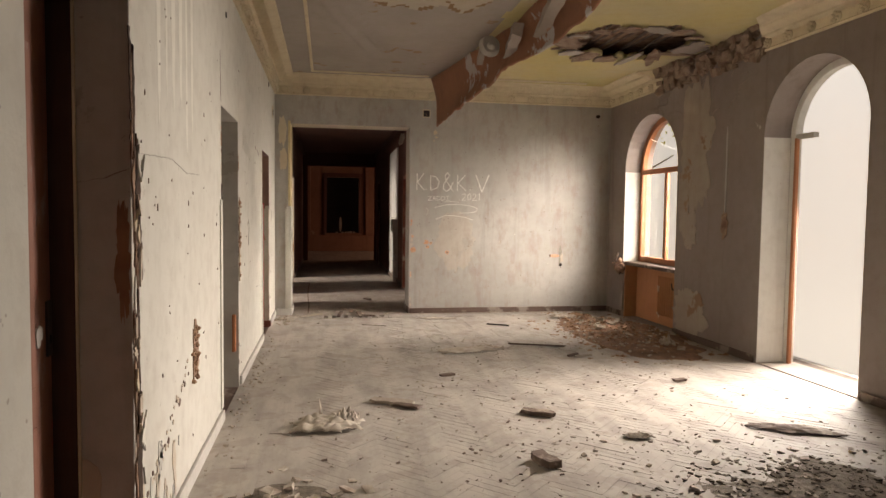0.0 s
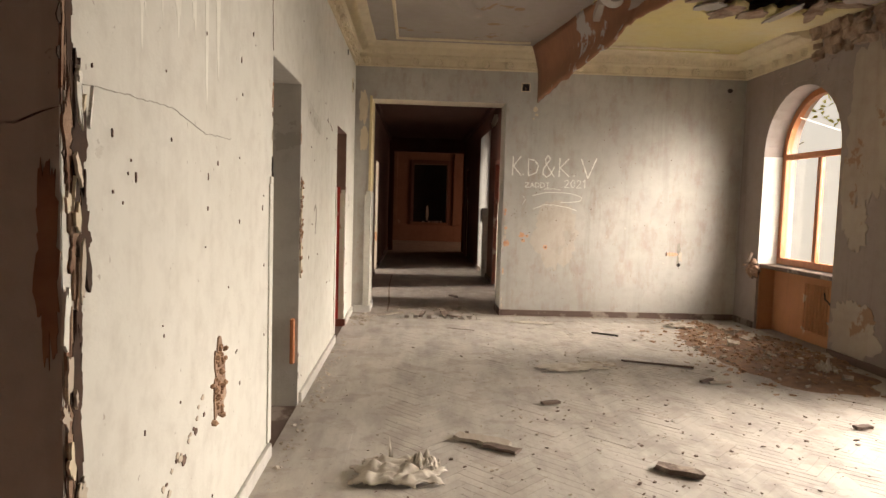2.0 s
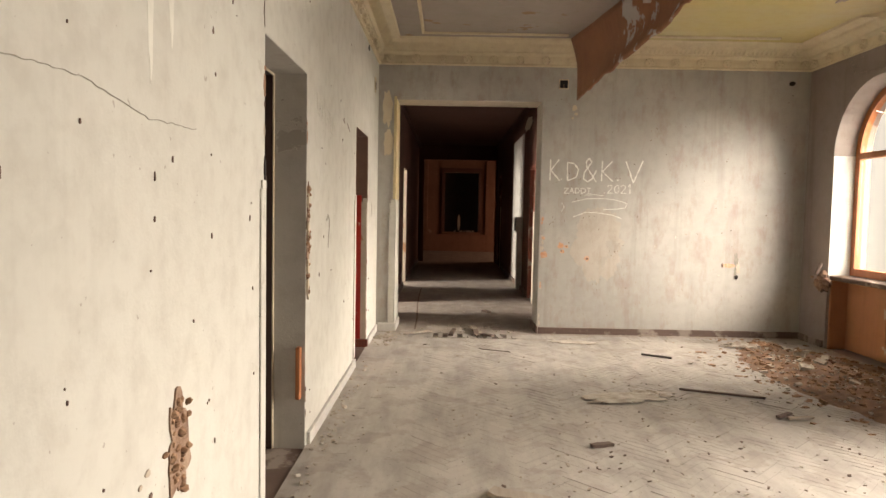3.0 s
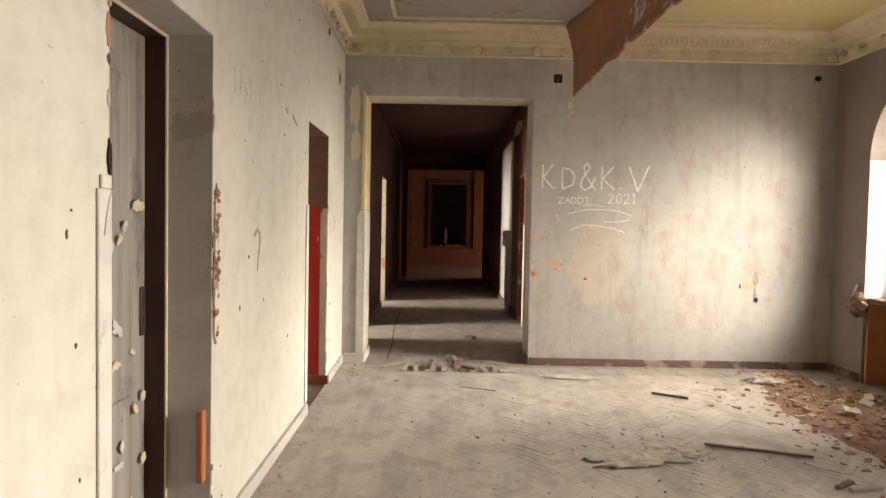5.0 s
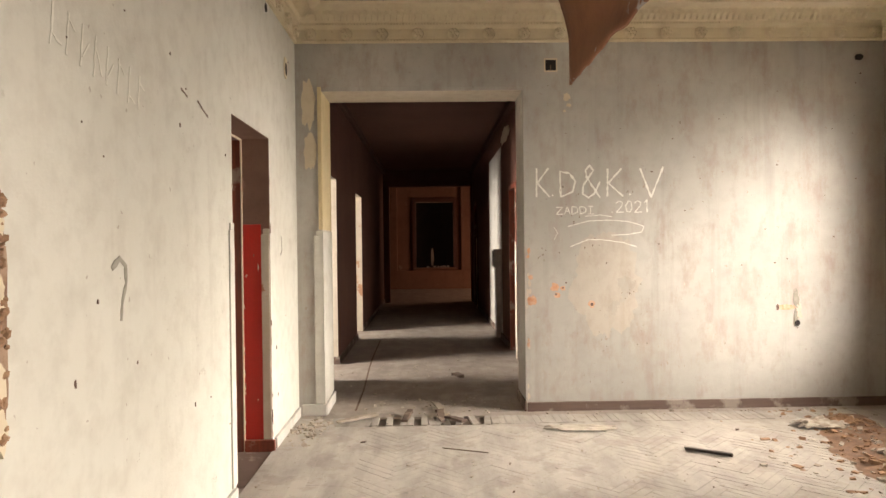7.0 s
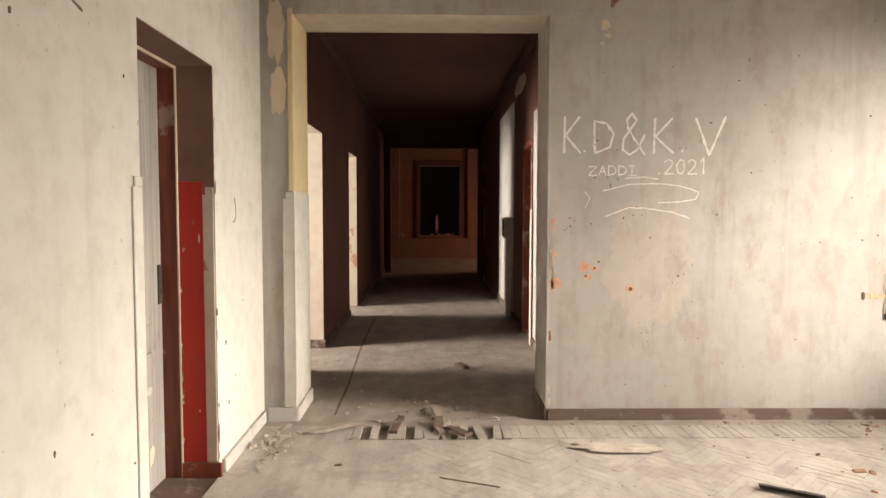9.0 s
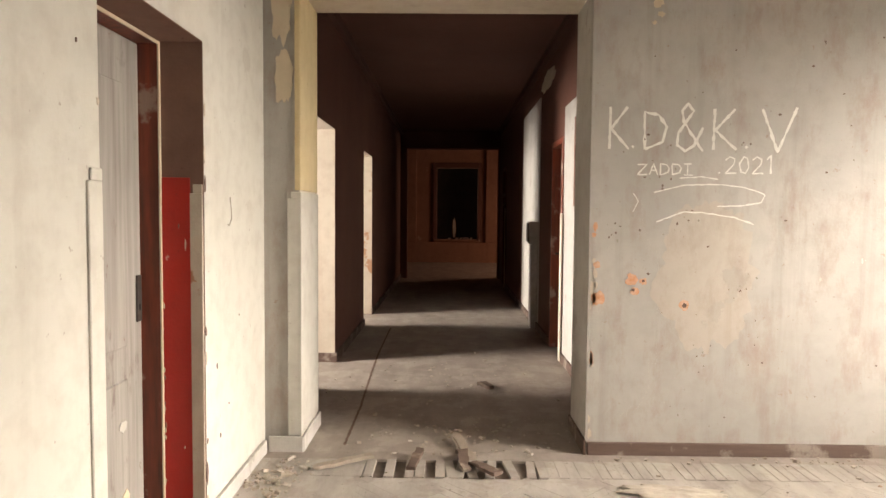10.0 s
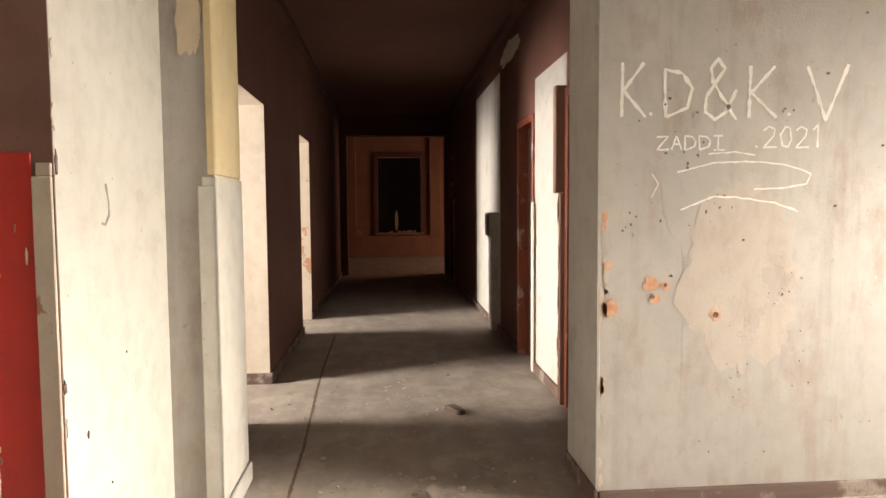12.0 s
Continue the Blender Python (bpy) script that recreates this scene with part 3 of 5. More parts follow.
GLYPHS = {
    "K": [[(0, 0), (0.02, 1)], [(0.62, 1), (0.05, 0.48), (0.68, 0)]],
    "D": [[(0.02, 0), (0, 1), (0.38, 0.92), (0.6, 0.6), (0.5, 0.2), (0.02, 0)]],
    "&": [[(0.8, 0), (0.25, 0.62), (0.2, 0.85), (0.36, 1), (0.52, 0.84), (0.1, 0.38), (0.08, 0.12), (0.3, 0), (0.55, 0.12), (0.8, 0.5)]],
    "V": [[(0, 1), (0.32, 0), (0.68, 1.05)]],
    ".": [[(0, 0), (0.06, 0.05)]],
    "Z": [[(0, 1), (0.6, 1), (0, 0), (0.65, 0.02)]],
    "A": [[(0, 0), (0.3, 1), (0.6, 0)], [(0.12, 0.4), (0.5, 0.4)]],
    "I": [[(0, 1), (0.4, 1)], [(0.2, 1), (0.2, 0)], [(0, 0), (0.5, 0.0)]],
    "2": [[(0, 0.8), (0.2, 1), (0.42, 0.85), (0.38, 0.55), (0, 0), (0.5, 0.02)]],
    "0": [[(0.22, 1), (0.02, 0.6), (0.1, 0.1), (0.3, 0), (0.46, 0.4), (0.38, 0.9), (0.22, 1)]],
    "1": [[(0, 0.75), (0.2, 1), (0.2, 0)]],
}


def chalk_word(name, items, width, label):
    bm = bmesh.new()
    for ch, u, v, w, h in items:
        for line in GLYPHS[ch]:
            stroke(bm, [(u + a * w, v + b * h) for a, b in line], width, on_north, 0.003)
    return tagged(obj(name, bm, M_CHALK), label, "writing", "chalk writing on the wall")


chalk_word("chalk_writing", [("K", 1.15, 1.84, 0.17, 0.25), (".", 1.285, 1.85, 0.15, 0.2), ("D", 1.355, 1.84, 0.22, 0.22), ("&", 1.535, 1.83, 0.21, 0.28),
                             ("K", 1.765, 1.84, 0.20, 0.24), (".", 1.955, 1.85, 0.2, 0.25), ("V", 2.05, 1.83, 0.30, 0.25)], 0.020, "large white chalk letters on grey plaster")
chalk_word("chalk_writing", [("Z", 1.32, 1.69, 0.09, 0.06), ("A", 1.39, 1.69, 0.085, 0.065), ("D", 1.455, 1.69, 0.09, 0.065), ("D", 1.525, 1.69, 0.09, 0.065), ("I", 1.595, 1.69, 0.11, 0.065)],
           0.011, "small white chalk word on grey plaster")
chalk_word("chalk_writing", [(".", 1.80, 1.70, 0.15, 0.15), ("2", 1.84, 1.70, 0.13, 0.10), ("0", 1.92, 1.70, 0.13, 0.10), ("2", 2.00, 1.70, 0.13, 0.10), ("1", 2.085, 1.70, 0.12, 0.11)],
           0.011, "small white chalk year on grey plaster")
bm = bmesh.new()
stroke(bm, [(1.42, 1.585), (1.6, 1.63), (1.78, 1.635), (1.96, 1.62), (2.08, 1.575), (2.06, 1.53), (1.95, 1.51), (1.80, 1.505)], 0.010, on_north, 0.004)
stroke(bm, [(1.44, 1.41), (1.6, 1.47), (1.72, 1.465), (1.9, 1.44), (2.02, 1.40)], 0.010, on_north, 0.004)
stroke(bm, [(1.30, 1.58), (1.33, 1.53), (1.30, 1.47)], 0.006, on_north, 0.004)
stroke(bm, [(1.57, 1.67), (1.7, 1.68), (1.80, 1.665)], 0.008, on_north, 0.003)
tagged(obj("chalk_flourish", bm, M_CHALK), "sweeping white chalk lines under the writing", "writing", "chalk writing on the wall")

# marks, pits and fittings in the walls
M_STAIN = simple("rust_stain", (0.55, 0.26, 0.13), (0.62, 0.42, 0.30), 30.0, 0.9)
M_PIT = simple("pit_dark", (0.10, 0.06, 0.045), (0.2, 0.13, 0.1), 40.0, 0.95)
M_PALE = plaster("pale_patch", (0.66, 0.58, 0.44), (0.60, 0.50, 0.35), (0.34, 0.25, 0.16), (0.5, 0.4, 0.28), 0.7)
M_GREY_MARK = simple("grey_mark", (0.32, 0.30, 0.25), (0.24, 0.22, 0.18), 30.0, 0.9)


def chip(wall, u, v, hu, hv, seed, material, name="plaster_chip", label="small pit in painted plaster", rough=0.5):
    if wall == "n":
        bm = ragged_sheet((u, YF - 0.0015, v), hu, hv, "y", seed, 0.0022, 14, rough)
    elif wall == "w":
        bm = ragged_sheet((XL + 0.0015, u, v), hu, hv, "x", seed, 0.0022, 14, rough)
    else:
        bm = ragged_sheet((XR - 0.0015, u, v), hu, hv, "x", seed, 0.0022, 14, rough)
    return tagged(obj(name, bm, material), label, "chip", "chips in the plaster")


rng = random.Random(11)
for u, v, r in ((1.30, 1.06, 0.035), (1.37, 1.05, 0.022), (1.32, 0.99, 0.025), (1.10, 0.95, 0.04), (1.62, 0.909, 0.028), (1.09, 1.15, 0.02)):
    chip("n", u, v, r, r, u * 9, M_STAIN, "rust_stain", "small rusty stain on grey plaster")
for u, v, r in ((1.62, 0.909, 0.013), (1.37, 1.055, 0.008), (1.31, 1.0, 0.009)):
    bm = ragged_sheet((u, YF - 0.004, v), r, r, "y", v, 0.002, 12, 0.3)
    tagged(obj("plug_hole", bm, M_PIT), "dark plug hole in grey plaster", "hole", "chips in the plaster")
for k in range(52):
    u, v, s = rng.uniform(1.15, 4.0), rng.uniform(0.2, 2.9), rng.uniform(0.002, 0.006)
    chip("n", u, v, s * rng.uniform(0.7, 1.8), s, k * 1.3, M_PIT)
for k in range(60):
    u, v, s = rng.uniform(2.7, 9.5), rng.uniform(0.1, 3.0), rng.uniform(0.0015, 0.0055)
    if any(a - 0.05 < u < b + 0.05 for a, b, h in DOORS):
        continue
    chip("w", u, v, s, s * rng.uniform(0.8, 2.4), k * 2.1, M_PIT)
for k in range(9):
    u, v, s = rng.uniform(2.7, 4.6), rng.uniform(0.3, 2.7), rng.uniform(0.003, 0.008)
    chip("w", u, v, s * 0.6, s * rng.uniform(0.9, 2.6), k * 1.9, M_PIT, rough=0.9)
for u, v, count in ((1.50, 1.72, 9), (1.62, 1.42, 9), (1.95, 1.02, 8), (1.22, 1.36, 10), (1.72, 0.62, 6), (2.1, 0.70, 5), (1.95, 1.85, 4)):
    for k in range(count):
        q = rng.uniform(0.002, 0.006)
        chip("n", u + rng.gauss(0, 0.05), v + rng.gauss(0, 0.06), q, q * rng.uniform(0.6, 1.6), k * 2.7 + u, M_PIT if k % 3 else M_GREY_MARK, rough=0.9)
for k in range(14):
    u, v, s = 2.75 + rng.uniform(-0.1, 0.5), rng.uniform(0.9, 2.6), rng.uniform(0.002, 0.005)
    chip("w", u, v, s * 0.7, s * 1.5, k * 3.1, M_PIT)
for k in range(34):
    t = k / 34
    s = rng.uniform(0.004, 0.017)
    chip("w", 2.72 + 0.85 * t + rng.uniform(-0.03, 0.03), 0.28 + 0.38 * t + rng.uniform(-0.05, 0.05), s * 1.3, s, k * 5.7, M_PIT if k % 3 == 0 else M_BARE, "plaster_scrape", "scraped patch low on cream plaster")
for k in range(20):
    s = rng.uniform(0.015, 0.05)
    chip("w", rng.uniform(2.62, 3.3), rng.uniform(0.05, 0.4), s * 0.6, s * 1.8, k * 4.3, M_REVEAL if k % 2 else M_BARE, "paint_run", "flaked damp paint low on the wall")
for k in range(6):
    u = 2.98 + 0.15 * k + rng.uniform(-0.02, 0.02)
    bm = ragged_sheet((XL + 0.0003, u, 2.55 + rng.uniform(-0.12, 0.12)), rng.uniform(0.02, 0.055), rng.uniform(0.55, 0.80), "x", k * 2.2, 0.0004, 60, 0.16)
    tagged(obj("whitewash_run", bm, M_RUN), "pale vertical run of whitewash", "stain", "runs on the wall")
for u, v, a, b, sd, mt in ((1.26, 0.86, 0.24, 0.62, 3.0, M_STRIP), (1.74, 1.08, 0.29, 0.46, 12.0, M_FADED)):
    bm = ragged_sheet((u, YF - 0.0004, v), a, b, "y", sd, 0.0012 + sd * 0.00003, 90, 0.3, squash=lambda p, q: (min(0.20, p) if sd < 4 else p, q))
    bmesh.ops.bisect_plane(bm, geom=bm.verts[:] + bm.edges[:] + bm.faces[:], plane_co=(1.06, 0, 0), plane_no=(-1, 0, 0), clear_outer=True)
    bmesh.ops.bisect_plane(bm, geom=bm.verts[:] + bm.edges[:] + bm.faces[:], plane_co=(0, 0, 0.075), plane_no=(0, 0, -1), clear_outer=True)
    tagged(obj("faded_patch", bm, mt), "faded damp patch low on the chalked wall", "stain", "patches on the wall")


def brick_scar(name, wall, u, v, hu, hv, seed, label):
    """A gouge with crumbled brick showing."""
    e = thing(name, (XL, u, v), label, "wall damage")
    bm = ragged_sheet((0.002, 0, 0), hu, hv, "x", seed, 0.004, 36, 0.45)
    part("gouge", bm, M_SCAR, e)
    r2 = random.Random(int(seed * 10))
    bm = bmesh.new()
    for k in range(46):
        a, b = r2.gauss(0, 0.45) * hu, r2.uniform(-0.9, 0.9) * hv
        s = r2.uniform(0.005, 0.016)
        m = pose(0.006, a, b, r2.uniform(0, 360), r2.uniform(0, 360), 0) @ Matrix.Diagonal((s, s * 1.6, s, 1))
        bmesh.ops.create_icosphere(bm, subdivisions=1, radius=1.0, matrix=m)
    tagged(part("gouge_rubble", bm, M_RUBBLE_RED, e, "crumbled brick and mortar"), kind="stuff")
    return e


brick_scar("brick_gouge", "w", 3.74, 0.69, 0.085, 0.17, 3.3, "gouge down to crumbling brick in cream plaster")
brick_scar("brick_gouge", "w", 5.69, 1.26, 0.03, 0.36, 5.1, "broken door edge showing crumbled plaster")
for z, s in ((1.5, 0.05), (1.33, 0.045), (1.1, 0.055), (0.97, 0.06)):
    bm = ragged_sheet((XL + 0.006, 5.68, z), 0.022, s, "x", z * 7, 0.006, 18, 0.5)
    tagged(obj("loose_plaster", bm, M_PALE), "loose curling plaster at the door edge", "plaster flake", "loose plaster")

# square vents and holes: flat black patches whose colour gives the shade inside
vent = thing("vent", (1.285, YF, 2.975), "small square vent hole with a pale rim", "vent")
part("rim", soft(boxes((-0.058, 0.058, -0.005, 0.0, -0.058, -0.046), (-0.058, 0.058, -0.005, 0.0, 0.046, 0.058), (-0.058, -0.046, -0.005, 0.0, -0.046, 0.046), (0.046, 0.058, -0.005, 0.0, -0.046, 0.046)), 0.001), M_PALE, vent)
part("cavity", boxes((-0.046, 0.046, -0.003, 0.0, -0.046, 0.046)), M_HOLE_BLACK, vent, "dark opening")
part("grille_bar", boxes((-0.004, 0.002, -0.005, -0.003, -0.046, 0.0)), M_SCAR, vent)
bm = ragged_sheet((3.98, YF - 0.002, 3.03), 0.035, 0.028, "y", 2.2, 0.003, 20, 0.3)
tagged(obj("wall_hole", bm, M_HOLE_BLACK), "small dark round hole under the cornice", "hole")
oval = thing("vent", (XL, 9.26, 2.86), "small broken oval vent near the corner", "vent")
part("rim", ragged_sheet((0.004, 0, 0), 0.055, 0.085, "x", 1.2, 0.004, 24, 0.15), M_CORNICE, oval)
part("cavity", ragged_sheet((0.007, 0.0, -0.01), 0.032, 0.05, "x", 4.2, 0.003, 20, 0.2), M_HOLE_BLACK, oval, "dark opening")
bm = ragged_sheet((XL + 0.003, 8.64, 3.12), 0.03, 0.03, "x", 2.9, 0.003, 16, 0.3)
tagged(obj("wall_hole", bm, M_HOLE_BLACK), "small dark hole high in the wall", "hole")
bm = ragged_sheet((XL + 0.003, 5.0, 2.95), 0.02, 0.02, "x", 6.9, 0.003, 16, 0.3)
tagged(obj("wall_hole", bm, M_HOLE_BLACK), "small dark hole high in the wall", "hole")
# ripped out socket
sock = thing("ripped_socket", (3.38, YF, 0.85), "ripped out socket with a bare channel in the wall", "socket")
part("channel", ragged_sheet((0.03, -0.002, 0.02), 0.022, 0.15, "y", 8.8, 0.003, 40, 0.8), M_GREY_MARK, sock)
part("loose_rim", ragged_sheet((0.055, -0.004, -0.02), 0.020, 0.06, "y", 9.4, 0.003, 40, 0.9), M_BARE, sock, "pale crumbled rim")
part("arm", ragged_sheet((-0.06, -0.002, 0.01), 0.085, 0.024, "y", 3.8, 0.003, 22, 0.15), M_STAIN, sock)
part("slot", ragged_sheet((-0.135, -0.005, 0.01), 0.012, 0.028, "y", 1.8, 0.003, 16, 0.3), M_PIT, sock)
part("box_hole", ragged_sheet((0.035, -0.008, -0.13), 0.022, 0.028, "y", 5.8, 0.003, 16, 0.3), M_HOLE_BLACK, sock)
# grey hook-shaped mark
bm = bmesh.new()
stroke(bm, [(6.31, 1.37), (6.37, 1.405), (6.42, 1.38), (6.42, 1.31), (6.39, 1.25), (6.38, 1.18)], 0.028, on_west, 0.003)
tagged(obj("hook_mark", bm, M_GREY_MARK), "grey hook-shaped mark on cream paint", "mark")
bm = bmesh.new()
stroke(bm, [(9.03, 1.52), (9.05, 1.46), (9.05, 1.41), (9.02, 1.38), (8.99, 1.385)], 0.014, on_west, 0.003)
tagged(obj("hook_mark", bm, M_GREY_MARK), "small grey hook-shaped mark on cream paint", "mark")
bm = bmesh.new()
stroke(bm, [(7.0, 2.17), (7.08, 2.15)], 0.012, on_west)
stroke(bm, [(7.22, 2.16), (7.3, 2.13), (7.37, 2.11)], 0.012, on_west)
tagged(obj("scratch_mark", bm, M_PIT), "short dark scratches on cream paint", "mark")
# faint rubbed-out scribble beside the second doorway
bm = bmesh.new()
for k in range(8):
    u, v = 5.95 + 0.085 * k, 2.13 - 0.012 * k
    stroke(bm, [(u, v - 0.07), (u + 0.02, v + 0.07)], 0.012, on_west, 0.006)
    stroke(bm, [(u + 0.01, v + (0.05 if k % 2 else -0.04)), (u + 0.06, v + (0.02 if k % 3 else -0.06))], 0.010, on_west, 0.006)
tagged(obj("rubbed_scribble", bm, M_RUN), "faint rubbed-out white scribble on cream plaster", "writing")
# cracks
bm = bmesh.new()
stroke(bm, [(2.52, 1.72), (2.9, 1.74), (3.2, 1.75), (3.55, 1.70), (3.9, 1.71)], 0.003, on_west, 0.006)
tagged(obj("wall_crack", bm, M_GREY_MARK), "thin wandering crack in cream plaster", "crack", "cracks")
bm = bmesh.new()
stroke(bm, [(4.70, 2.62), (4.72, 2.4), (4.73, 2.27)], 0.008, on_west, 0.012)
tagged(obj("wall_crack", bm, M_PIT), "thin crack over the door", "crack", "cracks")
# torn jamb edge of the first doorway: a long dark split with loose paint
jamb = thing("torn_jamb", (XL, 2.52, 0.0), "split and torn door jamb with bare red-brown edge", "wall damage")
part("bare_edge", ragged_sheet((-0.032, -0.003, 1.30), 0.026, 0.24, "y", 12.0, 0.003, 60, 0.55), simple("red_brown_bare_edge", (0.20, 0.10, 0.06), (0.29, 0.16, 0.10), 7.0, 0.9), jamb, "bare red-brown edge")
bm = bmesh.new()
for path, wide in (([(-0.02, 2.2), (-0.01, 1.95), (0.0, 1.78), (0.045, 1.70), (0.06, 1.60), (0.085, 1.45), (0.06, 1.30), (0.05, 1.0), (0.03, 0.75), (0.05, 0.5), (0.04, 0.2), (0.03, 0.0)], 0.036),
                   ([(0.0, 1.80), (0.05, 1.70), (0.07, 1.62)], 0.085), ([(0.05, 0.55), (0.055, 0.4), (0.04, 0.25)], 0.06)):
    stroke(bm, path, wide, lambda u, v, k: (0.001 + 0.003 * k, u + 0.01, v), 0.012)
part("split", bm, M_DARK_HOLE, jamb, "dark split in the plaster")
for k, (off, level, hu, hv) in enumerate(((0.062, 1.60, 0.034, 0.16), (0.085, 1.36, 0.030, 0.11), (0.045, 0.95, 0.024, 0.20), (0.055, 0.45, 0.030, 0.22), (0.02, 1.92, 0.016, 0.16))):
    part("gash", ragged_sheet((0.004, off, level), hu, hv, "x", 16.0 + k, 0.0045, 70, 0.85), M_DARK_HOLE, jamb, "dark gash in the plaster")
    part("raw_edge", ragged_sheet((0.0035, off - hu * 0.9, level - 0.03), hu * 0.8, hv * 1.05, "x", 26.0 + k, 0.0035, 60, 0.8), M_SCAR, jamb, "raw red-brown edge")
for k in range(26):
    r2 = random.Random(1200 + k)
    level = r2.uniform(0.1, 1.75)
    flake = part("shard", ragged_sheet((0, 0, 0), r2.uniform(0.006, 0.020), r2.uniform(0.015, 0.075), "x", k * 1.9, 0.0035, 16, 0.8), (M_PALE, M_BARE, M_RUN)[k % 3], jamb, "loose curling plaster shard")
    flake.matrix_local = pose(0.010 + r2.uniform(0, 0.008), 0.045 + 0.04 * math.sin(level * 4.5) + r2.gauss(0, 0.03), level, r2.uniform(-14, 14), r2.uniform(-7, 7), r2.uniform(-22, 22))
part("low_flake", ragged_sheet((-0.2, -0.004, 0.42), 0.08, 0.11, "y", 18.0, 0.004, 26, 0.4), M_BARE, jamb, "flaked patch")
bm = bmesh.new()
stroke(bm, [(-0.30, 1.62), (-0.2, 1.60), (-0.1, 1.62), (0.0, 1.66)], 0.006, lambda u, v, k: (u, -0.001 - 0.002 * k, v), 0.01)
part("crack", bm, M_PIT, jamb)


# ---- doors of the west wall ----
def door(name, y0, y1, h, leaf_mat, frame_mat, lock, label):
    d = thing(name, (XL - 0.20, (y0 + y1) / 2, 0), label, "door")
    tagged(d, kind="structure")
    w = (y1 - y0) / 2
    f = part("frame", soft(boxes((-0.10, 0.0, -w + 0.004, -w + 0.016, -0.012, h - 0.004), (-0.10, 0.0, w - 0.016, w - 0.004, -0.012, h - 0.004), (-0.10, 0.0, -w + 0.016, w - 0.016, h - 0.016, h - 0.004)), 0.003), frame_mat, d, "dark stained door frame")
    part("frame_bead", soft(boxes((0.0, 0.010, w - 0.020, w - 0.004, -0.012, h - 0.004), (0.0, 0.010, -w + 0.02, w - 0.02, h - 0.020, h - 0.004)), 0.003), M_PALE, f, "pale paint line on the frame")
    leaf = part("leaf", soft(boxes((-0.118, -0.085, -w + 0.018, w - 0.018, -0.010, h - 0.018))), leaf_mat, d, "flaking painted door leaf")
    for a, b in ((0.15, 0.72), (0.86, h - 0.22)):
        part("panel", soft(boxes((-0.086, -0.078, -w + 0.17, w - 0.17, a, b)), 0.006), leaf_mat, leaf)
    if lock:
        part("lock_plate", soft(boxes((-0.085, -0.076, w - 0.075, w - 0.03, 0.95, 1.16)), 0.003), M_BLACK, leaf, "rusty lock plate")
        part("keyhole", boxes((-0.0765, -0.074, w - 0.058, w - 0.048, 1.0, 1.03)), M_HOLE_BLACK, leaf)
    for k in range(7):
        r2 = random.Random(k + int(y0 * 10))
        part("paint_flake", ragged_sheet((-0.077, r2.uniform(-0.3, 0.36), r2.uniform(0.05, 1.5)), 0.03, r2.uniform(0.015, 0.05), "x", k + y0, 0.003, 14, 0.5), M_PALE if k % 2 else M_REVEAL, leaf, "curling flake of paint")
    part("threshold", soft(boxes((-0.10, 0.20, -w + 0.002, w - 0.002, -0.05, -0.012))), M_SKIRT, d, "worn threshold board")
    return d


door("door_1", *DOORS[0], M_LEAF_RED, M_DARK_FRAME, True, "shut door with mottled red and grey flaking paint")
door("door_2", *DOORS[1], M_LEAF_WHITE, M_DARK_FRAME, True, "shut door with flaking dirty white paint")
M_RUST_FRAME = wood("red_brown_frame", (0.26, 0.052, 0.024), (0.10, 0.028, 0.016), (0.40, 0.30, 0.24), 0.5, 0.58, (14, 14, 1.5), False)
for k in range(12):
    r2 = random.Random(1500 + k)
    bm = ragged_sheet((0, 0, 0), r2.uniform(0.015, 0.045), r2.uniform(0.012, 0.035), "x", k * 3.3, 0.003, 18, 0.7)
    curl = part("paint_curl", bm, M_PALE if k % 3 else M_REVEAL, bpy.data.objects["door_2"], "curling flake of white paint")
    curl.matrix_local = pose(-0.070, r2.uniform(0.12, 0.40), (1.46, 0.95, 0.62, 0.40)[k % 4] + r2.gauss(0, 0.05), r2.uniform(-30, 30), r2.uniform(-24, 24), r2.uniform(-14, 14))
door("door_3", *DOORS[2], M_LEAF_WHITE, M_RUST_FRAME, True, "shut grey flaking door in a red frame")


def reveal_skins(a, b, h, material, label):
    bm = boxes((XL - 0.198, XL - 0.002, a - 0.002, a + 0.003, -0.02, h + 0.002), (XL - 0.198, XL - 0.002, b - 0.003, b + 0.002, -0.02, h + 0.002), (XL - 0.198, XL - 0.002, a + 0.003, b - 0.003, h - 0.003, h + 0.002))
    return structure(obj("trim_door_reveal", bm, material), label, "trim")


reveal_skins(*DOORS[0], M_REVEAL, "grey painted door reveal")
reveal_skins(*DOORS[1], M_REVEAL, "grey painted door reveal")
reveal_skins(*DOORS[2], M_BROWN_PAINT, "brown painted door reveal")
y3 = DOORS[2][1]
structure(obj("trim_red_dado", soft(boxes((XL - 0.196, XL - 0.062, y3 - 0.009, y3 - 0.003, 0.075, 1.60)), 0.002), M_RED), "bright red gloss dado on the door reveal", "trim")
bm = boxes((XL - 0.062, XL - 0.004, y3 - 0.014, y3 - 0.003, 0.075, 1.53))
box(bm, XL - 0.048, XL - 0.004, y3 - 0.014, y3 - 0.003, 1.53, 1.57)
structure(obj("trim_dado_edge", soft(bm, 0.003), M_BARE), "worn grey edge strip of the dado", "trim")
for a, b in ((7.695, 7.778), (4.66, 4.738)):
    bm = boxes((XL, XL + 0.010, a, b, 0.08, 1.54), (XL, XL + 0.010, a + 0.018, b, 1.54, 1.58))
    structure(obj("trim_wall_dado_edge", soft(bm, 0.003), M_WALL), "cream painted edge strip beside the doorway", "trim")
structure(obj("baseboard_door", soft(boxes((XL - 0.196, XL + 0.02, y3 - 0.022, y3 - 0.002, -0.012, 0.072)), 0.004), M_RUST_FRAME), "red-brown base block in the doorway", "trim")

